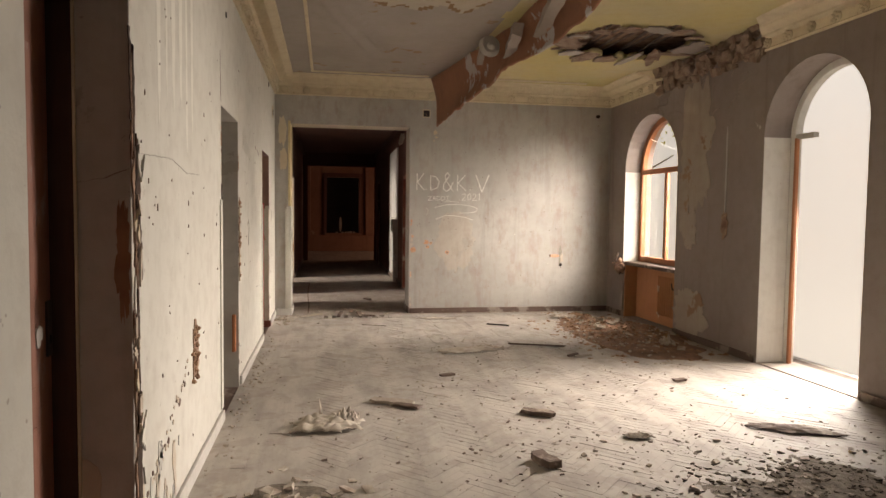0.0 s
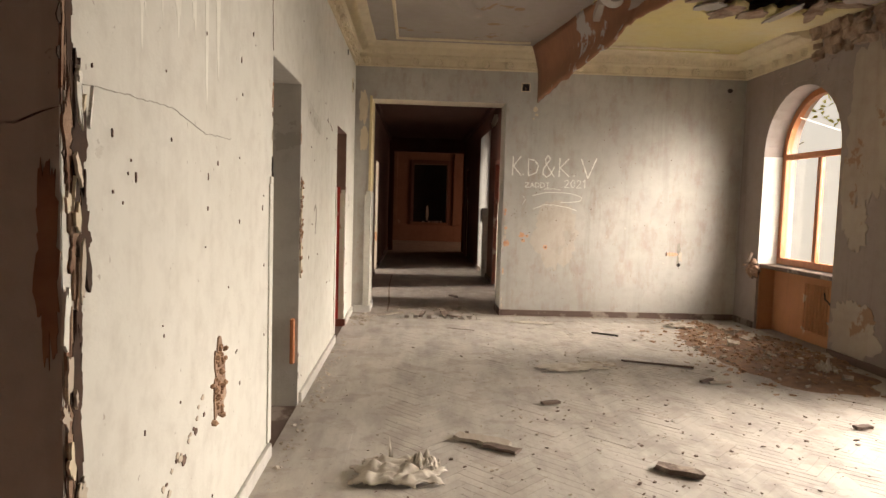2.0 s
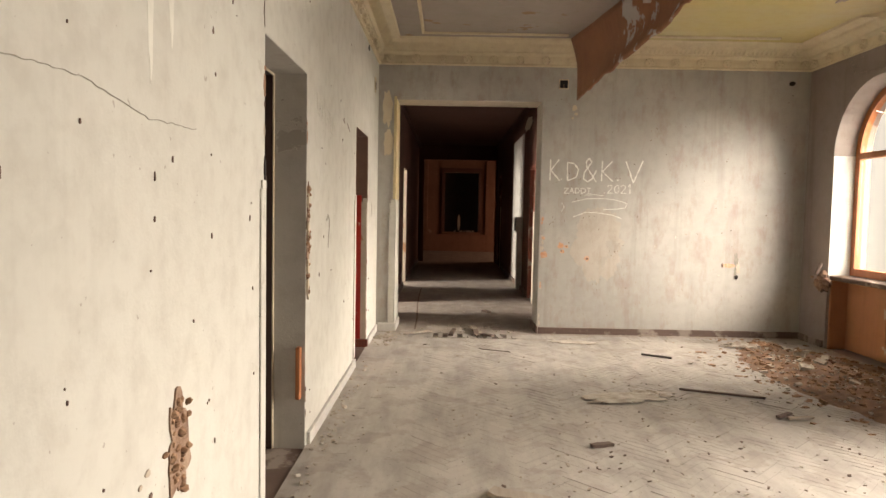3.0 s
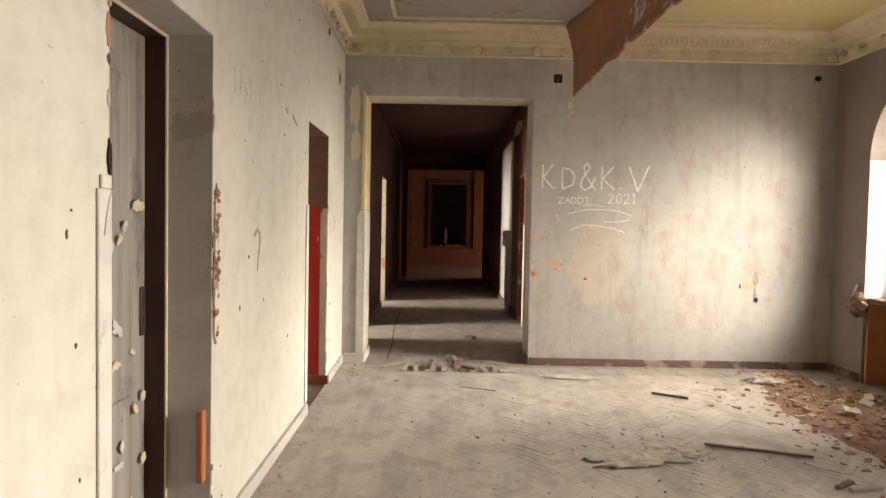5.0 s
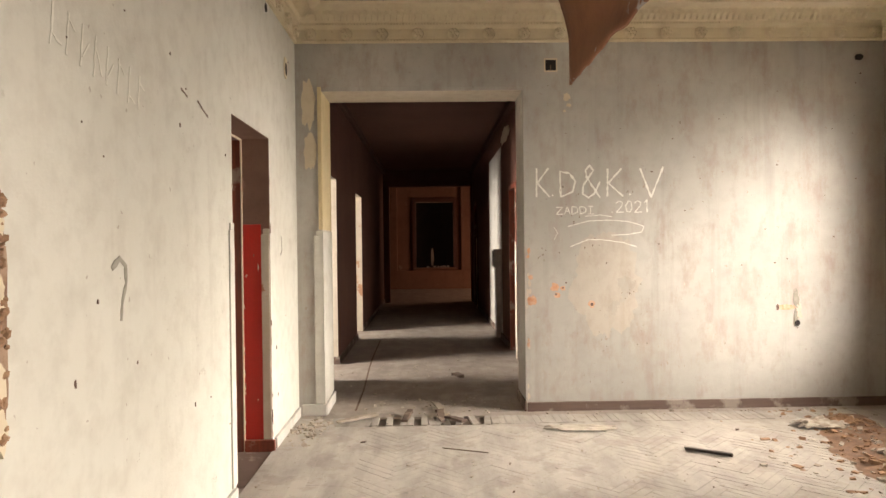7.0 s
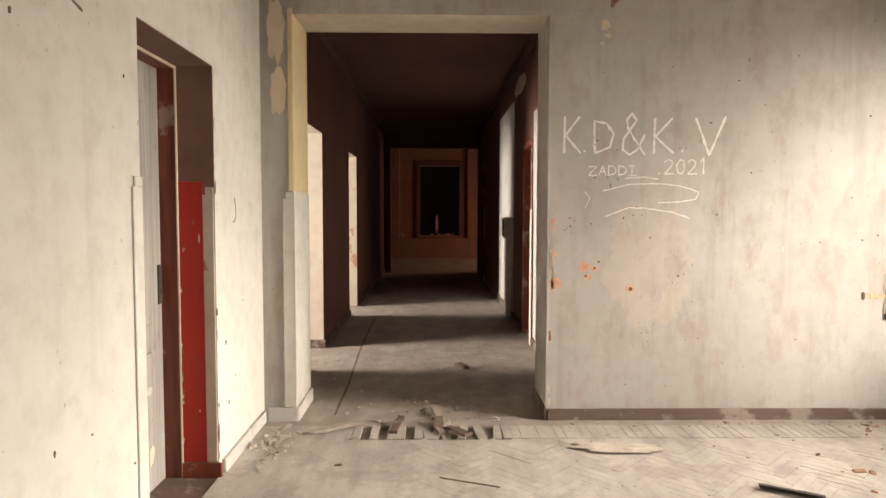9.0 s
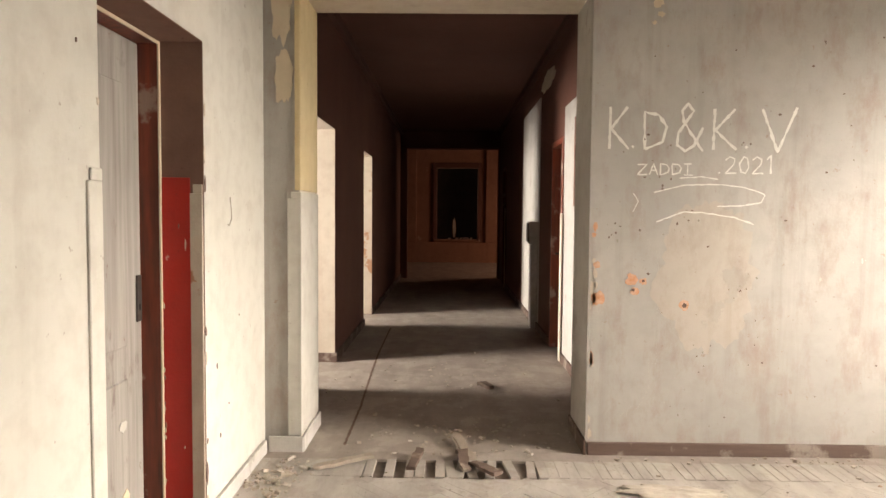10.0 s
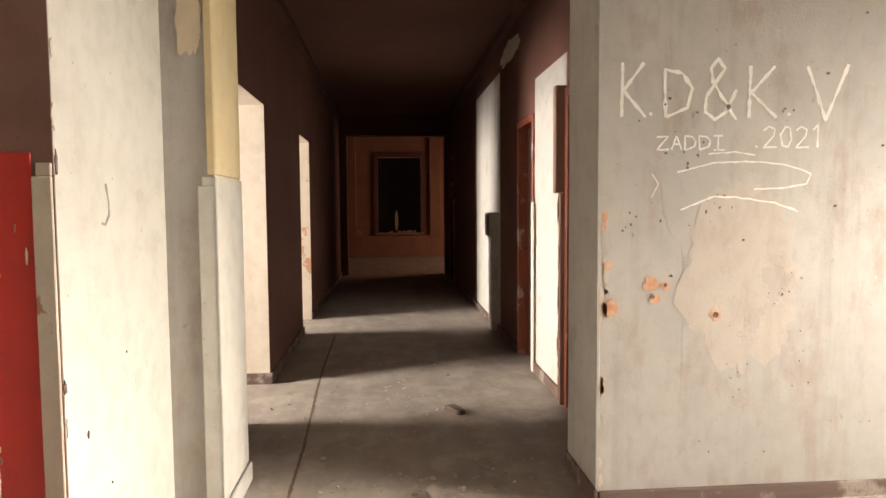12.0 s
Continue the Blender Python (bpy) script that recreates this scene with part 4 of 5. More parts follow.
for k in range(22):
    r2 = random.Random(800 + k)
    near_frame = k < 19
    at = (XL - (r2.uniform(0.184, 0.196) if near_frame else r2.uniform(0.066, 0.15)), y3 - 0.0105, r2.uniform(0.1, 1.05) if near_frame else r2.uniform(0.15, 1.4))
    bm = ragged_sheet(at, r2.uniform(0.0015, 0.005), r2.uniform(0.004, 0.022), "y", k * 1.7, 0.0016, 16, 0.7)
    tagged(obj("paint_fleck", bm, M_PALE if k % 3 else M_BROWN_PAINT), "chipped fleck where red gloss has come off", "paint chip", "flecks on the red reveal")
for k in range(40):
    r2 = random.Random(900 + k)
    edge_y = (DOORS[0][1], DOORS[1][0], DOORS[1][1], DOORS[2][0], DOORS[2][1])[k % 5]
    side = 1 if k % 5 in (0, 2, 4) else -1
    bm = ragged_sheet((XL + 0.0012, edge_y + side * r2.uniform(0.001, 0.012), r2.uniform(0.1, 2.1)), r2.uniform(0.005, 0.012), r2.uniform(0.008, 0.05), "x", k * 2.3, 0.0018, 18, 0.7)
    tagged(obj("edge_chip", bm, M_PIT if k % 2 else M_BARE), "chipped plaster along a door edge", "chip", "chips in the plaster")

# orange sliver and hanging wire at the second doorway
tagged(obj("wood_sliver", soft(boxes((XL - 0.05, XL - 0.02, 5.600, 5.646, 0.30, 0.62)), 0.006), M_ORANGE), "split orange wood sliver at the door edge", "wood strip")
bm = bmesh.new()
stroke(bm, [(4.735, 1.60), (4.745, 1.55), (4.72, 1.51), (4.70, 1.45), (4.69, 1.40)], 0.007, lambda u, v, k: (XL + 0.002 + 0.008 * k, u, v))
tagged(obj("hanging_wire", bm, M_OLDWOOD), "torn strip of lining hanging from the door edge", "wire")
bm = ragged_sheet((XL + 0.002, 4.735, 1.63), 0.012, 0.05, "x", 21.0, 0.004, 20, 0.4)
tagged(obj("door_edge_hole", bm, M_HOLE_BLACK), "dark gouge in the door edge", "hole")

# dado strip and peeled paint on the pier beside the wide opening
structure(obj("trim_pier_dado", soft(boxes((-0.765, -0.688, YF - 0.018, YF + 0.0, 0.09, 1.53), (-0.745, -0.688, YF - 0.018, YF, 1.53, 1.57), (-0.70, -0.682, YF - 0.018, YF + JD, 0.09, 1.57)), 0.004), M_WALL), "pale worn dado strip on the pier", "trim")
structure(obj("trim_pier_upper", soft(boxes((-0.722, -0.688, YF - 0.012, YF + 0.0, 1.58, 2.80), (-0.70, -0.686, YF - 0.0, YF + JD - 0.01, 1.58, 2.77)), 0.003), plaster("ochre_edge_paint", (0.62, 0.50, 0.28), (0.66, 0.55, 0.34), (0.36, 0.26, 0.14), (0.5, 0.45, 0.36), 0.72)), "ochre painted edge of the opening", "trim")
for u, v, a, b, s in ((-0.80, 2.66, 0.060, 0.21, 2.0), (-0.785, 2.25, 0.055, 0.16, 5.0)):
    bm = ragged_sheet((u, YF - 0.002, v), a, b, "y", s, 0.003, 40, 0.35)
    tagged(obj("peeled_patch", bm, M_PALE), "yellowish patch where grey paint has peeled", "paint patch", "peeled patches")
for u, v, a, b, s in ((1.42, 2.70, 0.03, 0.035, 3.0), (1.40, 2.58, 0.012, 0.012, 6.0), (1.44, 2.63, 0.02, 0.015, 7.0)):
    bm = ragged_sheet((u, YF - 0.002, v), a, b, "y", s, 0.003, 18, 0.5)
    tagged(obj("peeled_patch", bm, M_PALE), "yellowish chip under the torn lining", "paint patch", "peeled patches")
structure(obj("trim_opening_edge", soft(boxes((1.040, 1.056, YF - 0.004, YF, 0.0, 2.80), (-0.688, 1.040, YF - 0.006, YF, 2.762, 2.80)), 0.002), M_WALL_FAR), "worn painted edge of the wide opening", "trim")
for k in range(16):
    z = 0.1 + 1.3 * rng.random()
    chip("n", 1.055 + rng.uniform(-0.005, 0.03), z, 0.012, rng.uniform(0.01, 0.04), k * 7.7, M_STAIN if k % 3 == 0 else M_BARE, "edge_chip", "chipped edge of the opening")


# ---- skirting ----
def skirting(name, rows, label="dusty brown wooden skirting board", paint=M_SKIRT):
    return structure(obj(name, soft(boxes(*rows), 0.004), paint), label, "skirting")


skirting("baseboard_north", [(1.052, XR - 0.002, YF - 0.024, YF - 0.001, -0.012, 0.072)])
skirting("baseboard_pier", [(XL + 0.03, -0.67, YF - 0.034, YF - 0.019, -0.012, 0.09), (-0.681, -0.664, YF - 0.019, YF + JD, -0.012, 0.09)], "grey painted skirting board", M_REVEAL)
skirting("baseboard_jamb", [(1.026, 1.043, YF - 0.02, YF + JD, -0.012, 0.085)])
skirting("baseboard_west", [(XL + 0.001, XL + 0.024, a, b, -0.012, 0.072) for a, b in ((2.56, 4.70), (5.70, 7.74), (8.72, 9.61))], "grey painted skirting board", M_REVEAL)
skirting("baseboard_east", [(XR - 0.024, XR - 0.001, a, b, -0.012, 0.072) for a, b in ((YB, 4.55), (5.95, 7.58), (9.12, 9.62))])
skirting("baseboard_corridor_west", [(CL, CL + 0.022, a, b, -0.006, 0.085) for a, b in ((YF + JD, 11.03), (12.08, 14.2), (15.17, CE))] + [(CL - 0.275, CL + 0.022, 12.058, 12.08, -0.006, 0.085)])
skirting("baseboard_corridor_east", [(CR - 0.022, CR, a, b, -0.006, 0.085) for a, b in ((YF + JD, 10.46), (11.24, 12.23), (12.97, 18.88))])


# ---- arched window and arched door ----
def arch_band(bm, yc, half, spring, width, x0, x1, n=24):
    """A curved bar of that width inside an arch."""
    o, i = arch_profile(yc, half, spring, n), arch_profile(yc, half - width, spring, n)
    for a, b, c, d in zip(o, o[1:], i[1:], i):
        prism(bm, [a, b, c, d], x0, x1)


XF = XR + 0.24
win = thing("window_1", (0, 0, 0), "arched window with orange wooden frame and a mullion", "window")
tagged(win, kind="structure")
bm = bmesh.new()
arch_band(bm, 8.35, 0.749, 2.14, 0.075, XF, XF + 0.07)
box(bm, XF, XF + 0.07, 7.601, 7.676, 0.82, 2.14)
box(bm, XF, XF + 0.07, 9.024, 9.099, 0.82, 2.14)
box(bm, XF, XF + 0.07, 7.676, 9.024, 0.82, 0.90)
part("frame", bm, M_ORANGE, win)
part("transom", soft(boxes((XF - 0.008, XF + 0.06, 7.678, 9.022, 2.10, 2.17))), M_ORANGE, win)
part("mullion", soft(boxes((XF + 0.004, XF + 0.058, 8.315, 8.385, 0.902, 2.098))), M_ORANGE, win)
for a, b in ((7.678, 8.313), (8.387, 9.022)):
    p = part("pane", boxes((XF + 0.03, XF + 0.034, a, b, 0.902, 2.098)), M_GLASS, win)
    p.visible_shadow = False
bm = bmesh.new()
prism(bm, arch_profile(8.35, 0.67, 2.172), XF + 0.03, XF + 0.034)
p = part("pane", bm, M_GLASS, win)
p.visible_shadow = False
part("sill", soft(boxes((XR + 0.02, XF + 0.07, 7.602, 9.098, 0.765, 0.815)), 0.008), M_OLDWOOD, win, "dark weathered sill board")
structure(obj("trim_window_reveal", boxes((XR + 0.002, XF - 0.002, 9.095, 9.102, 0.815, 2.14)), M_WHITE_REVEAL), "white painted window reveal", "trim")
# niche under the window with a ribbed panel
niche = thing("niche_panel", (XR + 0.235, 8.35, 0), "orange painted panel in the niche under the window", "panel")
part("panel", soft(boxes((-0.02, 0.0, -0.745, 0.745, -0.01, 0.76))), M_NICHE, niche)
for k in range(12):
    part("rib", soft(boxes((-0.034, -0.02, -0.62 + k * 0.06, -0.59 + k * 0.06, 0.12, 0.66)), 0.004), M_NICHE, niche)
part("side_board", soft(boxes((-0.21, -0.02, 0.715, 0.745, -0.01, 0.76))), M_NICHE, niche)
bm = bmesh.new()
stroke(bm, [(-0.55, 0.42), (-0.45, 0.5), (-0.38, 0.53), (-0.36, 0.60)], 0.014, lambda u, v, k: (-0.05 - 0.012 * k, u, v))
part("bent_bracket", bm, M_BLACK, niche, "bent iron bracket")

fd = thing("door_4", (0, 0, 0), "arched balcony doorway with a bare orange-edged frame", "door")
tagged(fd, kind="structure")
XD = XR + 0.30
bm = bmesh.new()
arch_band(bm, 5.25, 0.669, 2.31, 0.07, XD, XD + 0.08)
part("frame", bm, M_WHITE_REVEAL, fd, "white painted arch frame")
part("post", soft(boxes((XD, XD + 0.08, 5.85, 5.919, -0.01, 2.31))), M_WHITE_REVEAL, fd)
part("post", soft(boxes((XD, XD + 0.08, 4.581, 4.65, -0.01, 2.31))), M_OLDWOOD, fd)
part("edge_strip", soft(boxes((XD - 0.012, XD + 0.03, 5.815, 5.848, 0.0, 2.30))), M_ORANGE, fd, "orange bare wood edge")
part("transom", soft(boxes((XD + 0.002, XD + 0.07, 5.60, 5.85, 2.29, 2.34))), M_REVEAL, fd, "broken stub of the transom")
part("threshold", soft(boxes((XR + 0.0, XR + T, 4.582, 5.918, -0.03, 0.004))), M_CORR_FLOOR, fd, "dusty threshold")
structure(obj("trim_balcony_reveal", boxes((XR + 0.002, XD - 0.002, 5.914, 5.922, 0.0, 2.31)), M_WHITE_REVEAL), "white painted reveal", "trim")
structure(obj("trim_balcony_reveal_dark", boxes((XR + 0.002, XD - 0.002, 4.578, 4.586, 0.0, 2.31)), M_REVEAL), "grey painted reveal", "trim")
balc = structure(obj("balcony", boxes((XR + T, XR + T + 0.35, 4.0, 6.5, -0.25, -0.04)), M_WHITE_REVEAL), "pale concrete balcony slab", "balcony")

# bare patches on the window wall
PATCH = [(7.18, 2.35, 0.33, 0.78, 1.0), (7.55, 3.0, 0.62, 0.20, 4.0), (6.75, 2.93, 0.45, 0.24, 6.0), (8.35, 3.06, 0.5, 0.12, 9.0), (7.22, 0.30, 0.36, 0.32, 12.0), (7.28, 1.35, 0.16, 0.25, 14.0), (7.42, 1.75, 0.12, 0.5, 16.0)]
for u, v, a, b, s in PATCH:
    bm = ragged_sheet((XR - 0.002 - 0.0006 * s / 10, u, v), a, b, "x", s, 0.004, 70, 0.42)
    bmesh.ops.bisect_plane(bm, geom=bm.verts[:] + bm.edges[:] + bm.faces[:], plane_co=(0, 0, 3.16), plane_no=(0, 0, 1), clear_outer=True)
    bmesh.ops.bisect_plane(bm, geom=bm.verts[:] + bm.edges[:] + bm.faces[:], plane_co=(0, 0, 0.001), plane_no=(0, 0, -1), clear_outer=True)
    if v < 2.9 and v > 0.5:
        bmesh.ops.bisect_plane(bm, geom=bm.verts[:] + bm.edges[:] + bm.faces[:], plane_co=(0, 7.598, 0), plane_no=(0, 1, 0), clear_outer=True)
    tagged(obj("bare_patch", bm, M_BARE_EAST), "ragged bare patch where paint has fallen off", "bare plaster", "bare patches")
# ripped out cable chase between the arches
e = thing("cable_chase", (XR, 6.55, 1.7), "ripped cable chase with a crumbled socket hole", "wall damage")
part("chase", ragged_sheet((-0.003, 0, 0.25), 0.012, 0.55, "x", 31.0, 0.003, 40, 0.5), M_REVEAL, e)
part("socket_hole", ragged_sheet((-0.005, 0.0, -0.30), 0.06, 0.15, "x", 33.0, 0.004, 30, 0.5), M_SCAR, e)
# broken cornice and beam end above the wall
bm = bmesh.new()
for k in range(170):
    r2 = random.Random(400 + k)
    yy, zz = r2.uniform(5.95, 8.10), r2.uniform(3.13, 3.46)
    s = r2.uniform(0.015, 0.060)
    bmesh.ops.create_cube(bm, size=1.5, matrix=pose(XR - r2.uniform(0.0, 0.12) * (zz - 2.95) * 1.6, yy, zz, r2.uniform(-16, 16), r2.uniform(-25, 25), r2.uniform(-12, 12)) @ Matrix.Diagonal((s * 0.7, s * 1.8, s, 1)))
for v in bm.verts:
    v.co += 0.02 * noise.noise_vector(v.co * 14)
tagged(obj("broken_masonry", bm, M_MASONRY), "crumbling masonry where the cornice has fallen", "masonry", kind="stuff")
for k in range(5):
    r2 = random.Random(90 + k)
    tagged(obj("cornice_fragment", soft(boxes((XR - 0.06 - 0.03 * (k % 2), XR - 0.004, 6.05 + 0.4 * k, 6.05 + 0.4 * k + r2.uniform(0.18, 0.34), 3.20 + r2.uniform(-0.02, 0.03), 3.30 + r2.uniform(-0.02, 0.03))), 0.01), M_MASONRY),
           "broken brick-like stump of cornice", "masonry", "cornice stumps")
# chunk broken out beside the sill
e = thing("broken_sill_corner", (XR - 0.0, 9.16, 0.76), "broken masonry hole with a pipe stub beside the sill", "wall damage")
part("cavity", ragged_sheet((-0.004, 0.02, -0.03), 0.14, 0.12, "x", 41.0, 0.005, 30, 0.4), M_DARK_HOLE, e)
bm = bmesh.new()
for k in range(16):
    r2 = random.Random(700 + k)
    s = r2.uniform(0.02, 0.06)
    bmesh.ops.create_icosphere(bm, subdivisions=1, radius=1.0, matrix=pose(-r2.uniform(0, 0.10), r2.uniform(-0.16, 0.14), r2.uniform(-0.12, 0.10), 30, r2.uniform(0, 90), 0) @ Matrix.Diagonal((s, s, s * 0.8, 1)))
for v in bm.verts:
    v.co += 0.02 * noise.noise_vector(v.co * 17)
tagged(part("rubble", bm, M_SCAR, e), kind="stuff")
bm = bmesh.new()
bmesh.ops.create_cone(bm, cap_ends=True, segments=14, radius1=0.02, radius2=0.02, depth=0.14, matrix=pose(-0.10, -0.05, 0.12, 0, 20, 0))
part("pipe_stub", bm, M_OLDWOOD, e, "dull pipe stub")

# ---- torn ceiling lining ----
TOP = [(1.30, 9.36, 3.43), (1.42, 8.6, 3.43), (1.52, 7.8, 3.43), (1.60, 7.1, 3.42), (1.66, 6.5, 3.41), (1.70, 5.8, 3.42), (1.74, 5.0, 3.43), (1.76, 4.2, 3.43)]
LOW = [(1.39, 9.46, 2.76), (1.46, 8.6, 2.82), (1.54, 7.7, 2.88), (1.60, 6.9, 2.93), (1.66, 6.5, 3.02), (1.86, 5.8, 3.05), (1.96, 5.0, 3.16), (2.0, 4.2, 3.40)]


def on_line(line, t):
    k = min(int(t * (len(line) - 1)), len(line) - 2)
    f = t * (len(line) - 1) - k
    return Vector(line[k]).lerp(Vector(line[k + 1]), f)


flap = thing("torn_ceiling_lining", (1.5, 6.8, 3.43), "torn brown ceiling lining hanging with a broken plaster rosette", "ceiling lining")
bm = bmesh.new()
rows = []
for i in range(71):
    t = i / 70
    a, b = on_line(TOP, t), on_line(LOW, t)
    row = []
    for j in range(11):
        s = j / 10
        p = a.lerp(b, s)
        out = 0.05 * math.sin(s * math.pi) + 0.03 * noise.noise(Vector((t * 9, s * 2.5, 1.0)))
        edge = 0.035 * noise.noise(Vector((t * 26, 0.0, 5.0))) * s
        row.append(bm.verts.new(p - Vector((1.5, 6.8, 3.43)) + Vector((out, 0, edge if s > 0.5 and 0 < i else 0))))
    rows.append(row)
for p, q in zip(rows, rows[1:]):
    for k in range(10):
        f = bm.faces.new((p[k], p[k + 1], q[k + 1], q[k]))
        f.smooth = True
bm.normal_update()
bmesh.ops.solidify(bm, geom=list(bm.faces), thickness=0.02)
part("sheet", bm, M_FLAP, flap)
bm = bmesh.new()
bmesh.ops.create_cone(bm, cap_ends=True, segments=28, radius1=0.115, radius2=0.095, depth=0.06, matrix=pose(-0.01, -0.22, -0.19, 75, 0, 8))
bmesh.ops.create_cone(bm, cap_ends=True, segments=20, radius1=0.05, radius2=0.035, depth=0.05, matrix=pose(-0.008, -0.265, -0.20, 75, 0, 8))
bmesh.ops.create_icosphere(bm, subdivisions=2, radius=0.024, matrix=pose(-0.008, -0.30, -0.21))
part("rosette", bm, M_REVEAL, flap, "grey plaster rosette")
bm = bmesh.new()
for k, (dx, dy, dz, sx, sy, sz) in enumerate(((0.17, -0.45, -0.2, 0.10, 0.55, 0.14), (0.27, -1.3, -0.14, 0.11, 0.75, 0.13), (0.0, 0.2, -0.18, 0.06, 0.3, 0.12))):
    bmesh.ops.create_cube(bm, size=1.0, matrix=pose(dx, dy, dz, -5, 12, -9) @ Matrix.Diagonal((sx, sy * 1.3, sz, 1)))
bmesh.ops.subdivide_edges(bm, edges=list(bm.edges), cuts=5, use_grid_fill=True)
for v in bm.verts:
    v.co += 0.022 * noise.noise_vector(v.co * 9)
part("folded_plaster", bm, plaster("lining_plaster", (0.42, 0.37, 0.33), (0.34, 0.29, 0.25), (0.2, 0.1, 0.06), (0.36, 0.17, 0.09), 0.58, drip=0.0), flap, "folded grey plaster with rusty edges")
# laths hanging in the hole
for k in range(9):
    r2 = random.Random(50 + k)
    m = pose(2.75 + 0.12 * k, 6.95 + r2.uniform(-0.1, 0.1), 3.56, r2.uniform(-3, 3), 0, 90 + r2.uniform(-8, 8))
    b = obj("ceiling_lath", soft(boxes((-0.75, 0.75, -0.018, 0.018, -0.006, 0.006)), 0.002), M_OLDWOOD)
    b.matrix_world = m
    tagged(b, "dark bare lath in the ceiling hole", "lath", "laths in the ceiling hole")
for k in range(16):
    r2 = random.Random(150 + k)
    a = math.tau * k / 16
    bm = ragged_sheet((0, 0, 0), r2.uniform(0.07, 0.24), r2.uniform(0.05, 0.16), "z", k * 3.0, 0.008, 22, 0.5)
    o = obj("hanging_flake", bm, M_MASONRY if k % 3 else M_CEIL)
    o.matrix_world = pose(3.2 + 0.74 * math.cos(a), 6.95 + 0.66 * math.sin(a), ZC - 0.02, r2.uniform(-9, 9), r2.uniform(-9, 9), math.degrees(a) + r2.uniform(-50, 50))
    tagged(o, "loose flake of ceiling plaster hanging at the hole", "plaster flake", "flakes round the ceiling hole")

# ---- tree outside ----
tree = thing("tree", (6.6, 11.9, -4.2), "tree with yellowing leaves outside the window", "tree")
bm = bmesh.new()
bmesh.ops.create_cone(bm, cap_ends=True, segments=12, radius1=0.16, radius2=0.05, depth=7.2, matrix=pose(1.0, 4.2, 3.6))
for k in range(6):
    a = k * 1.1
    bmesh.ops.create_cone(bm, cap_ends=True, segments=8, radius1=0.045, radius2=0.012, depth=1.3, matrix=pose(1.0, 4.2, 6.4 + 0.18 * k) @ pose(0, 0, 0, 58, 0, math.degrees(a)) @ pose(0, 0, 0.62))
for v in bm.verts:
    v.co += 0.03 * noise.noise_vector(v.co * 1.5)
part("trunk", bm, M_OLDWOOD, tree)
M_FOLIAGE = simple("yellowing_leaf", (0.75, 0.62, 0.08), (0.5, 0.5, 0.07), 9.0, 0.6)
bm = bmesh.new()
r3 = random.Random(5)
for k in range(170):
    c = Vector((r3.gauss(0.1, 0.45), r3.gauss(0.2, 0.45), 7.75 + r3.gauss(0, 0.28)))
    m = Matrix.Translation(c) @ pose(0, 0, 0, r3.uniform(-60, 60), r3.uniform(-60, 60), r3.uniform(0, 360))
    ps = [bm.verts.new(m @ Vector(p)) for p in ((0, -0.06, 0), (0.03, -0.01, 0.008), (0.018, 0.04, 0), (0, 0.065, -0.01), (-0.018, 0.04, 0), (-0.03, -0.01, 0.008))]
    bm.faces.new(ps)
tagged(part("crown", bm, M_FOLIAGE, tree, "yellow-green leaves"), kind="stuff")

# ---- corridor fittings ----
structure(obj("trim_corridor_reveals", boxes((CL - 0.278, CL - 0.003, 12.076, 12.082, 0.0, 2.25), (CL - 0.278, CL - 0.003, 11.051, 12.076, 2.246, 2.252)), M_CORR_LIGHT),
          "cream and ochre painted reveal of a side doorway", "trim")
structure(obj("trim_corridor_reveal_orange", boxes((CL - 0.278, CL - 0.003, 15.146, 15.152, 0.0, 2.25), (CL - 0.278, CL - 0.003, 14.221, 15.146, 2.246, 2.252)), M_BARE),
          "orange-brown painted reveal of a side doorway", "trim")
post = thing("splintered_door_post", (CR, 11.26, 0.0), "splintered brown door post with a broken lower half", "door post")
part("upper_post", soft(boxes((-0.085, -0.002, -0.035, 0.035, 1.52, 2.27)), 0.006), M_BROWN_PAINT, post)
part("lower_post", soft(boxes((-0.050, -0.002, -0.030, 0.030, 0.0, 1.519)), 0.006), M_BROWN_PAINT, post)
for k in range(9):
    r2 = random.Random(60 + k)
    part("splinter", ragged_sheet((-0.052, r2.uniform(-0.02, 0.02), 0.12 + 0.16 * k), 0.010, r2.uniform(0.04, 0.09), "x", k * 2.9, 0.004, 18, 0.7), M_BARE if k % 2 else M_SCAR, post, "raw splinter")
# Light from the doorways opposite, put on the wall as two pale panels.
structure(obj("trim_painted_light_panel", boxes((CR - 0.004, CR + 0.001, 11.24, 12.23, 0.0, 2.5), (CR - 0.004, CR + 0.001, 13.98, 15.9, 0.0, 2.9)), M_REVEAL), "pale panels that paint the doorway light onto the corridor wall", "trim")
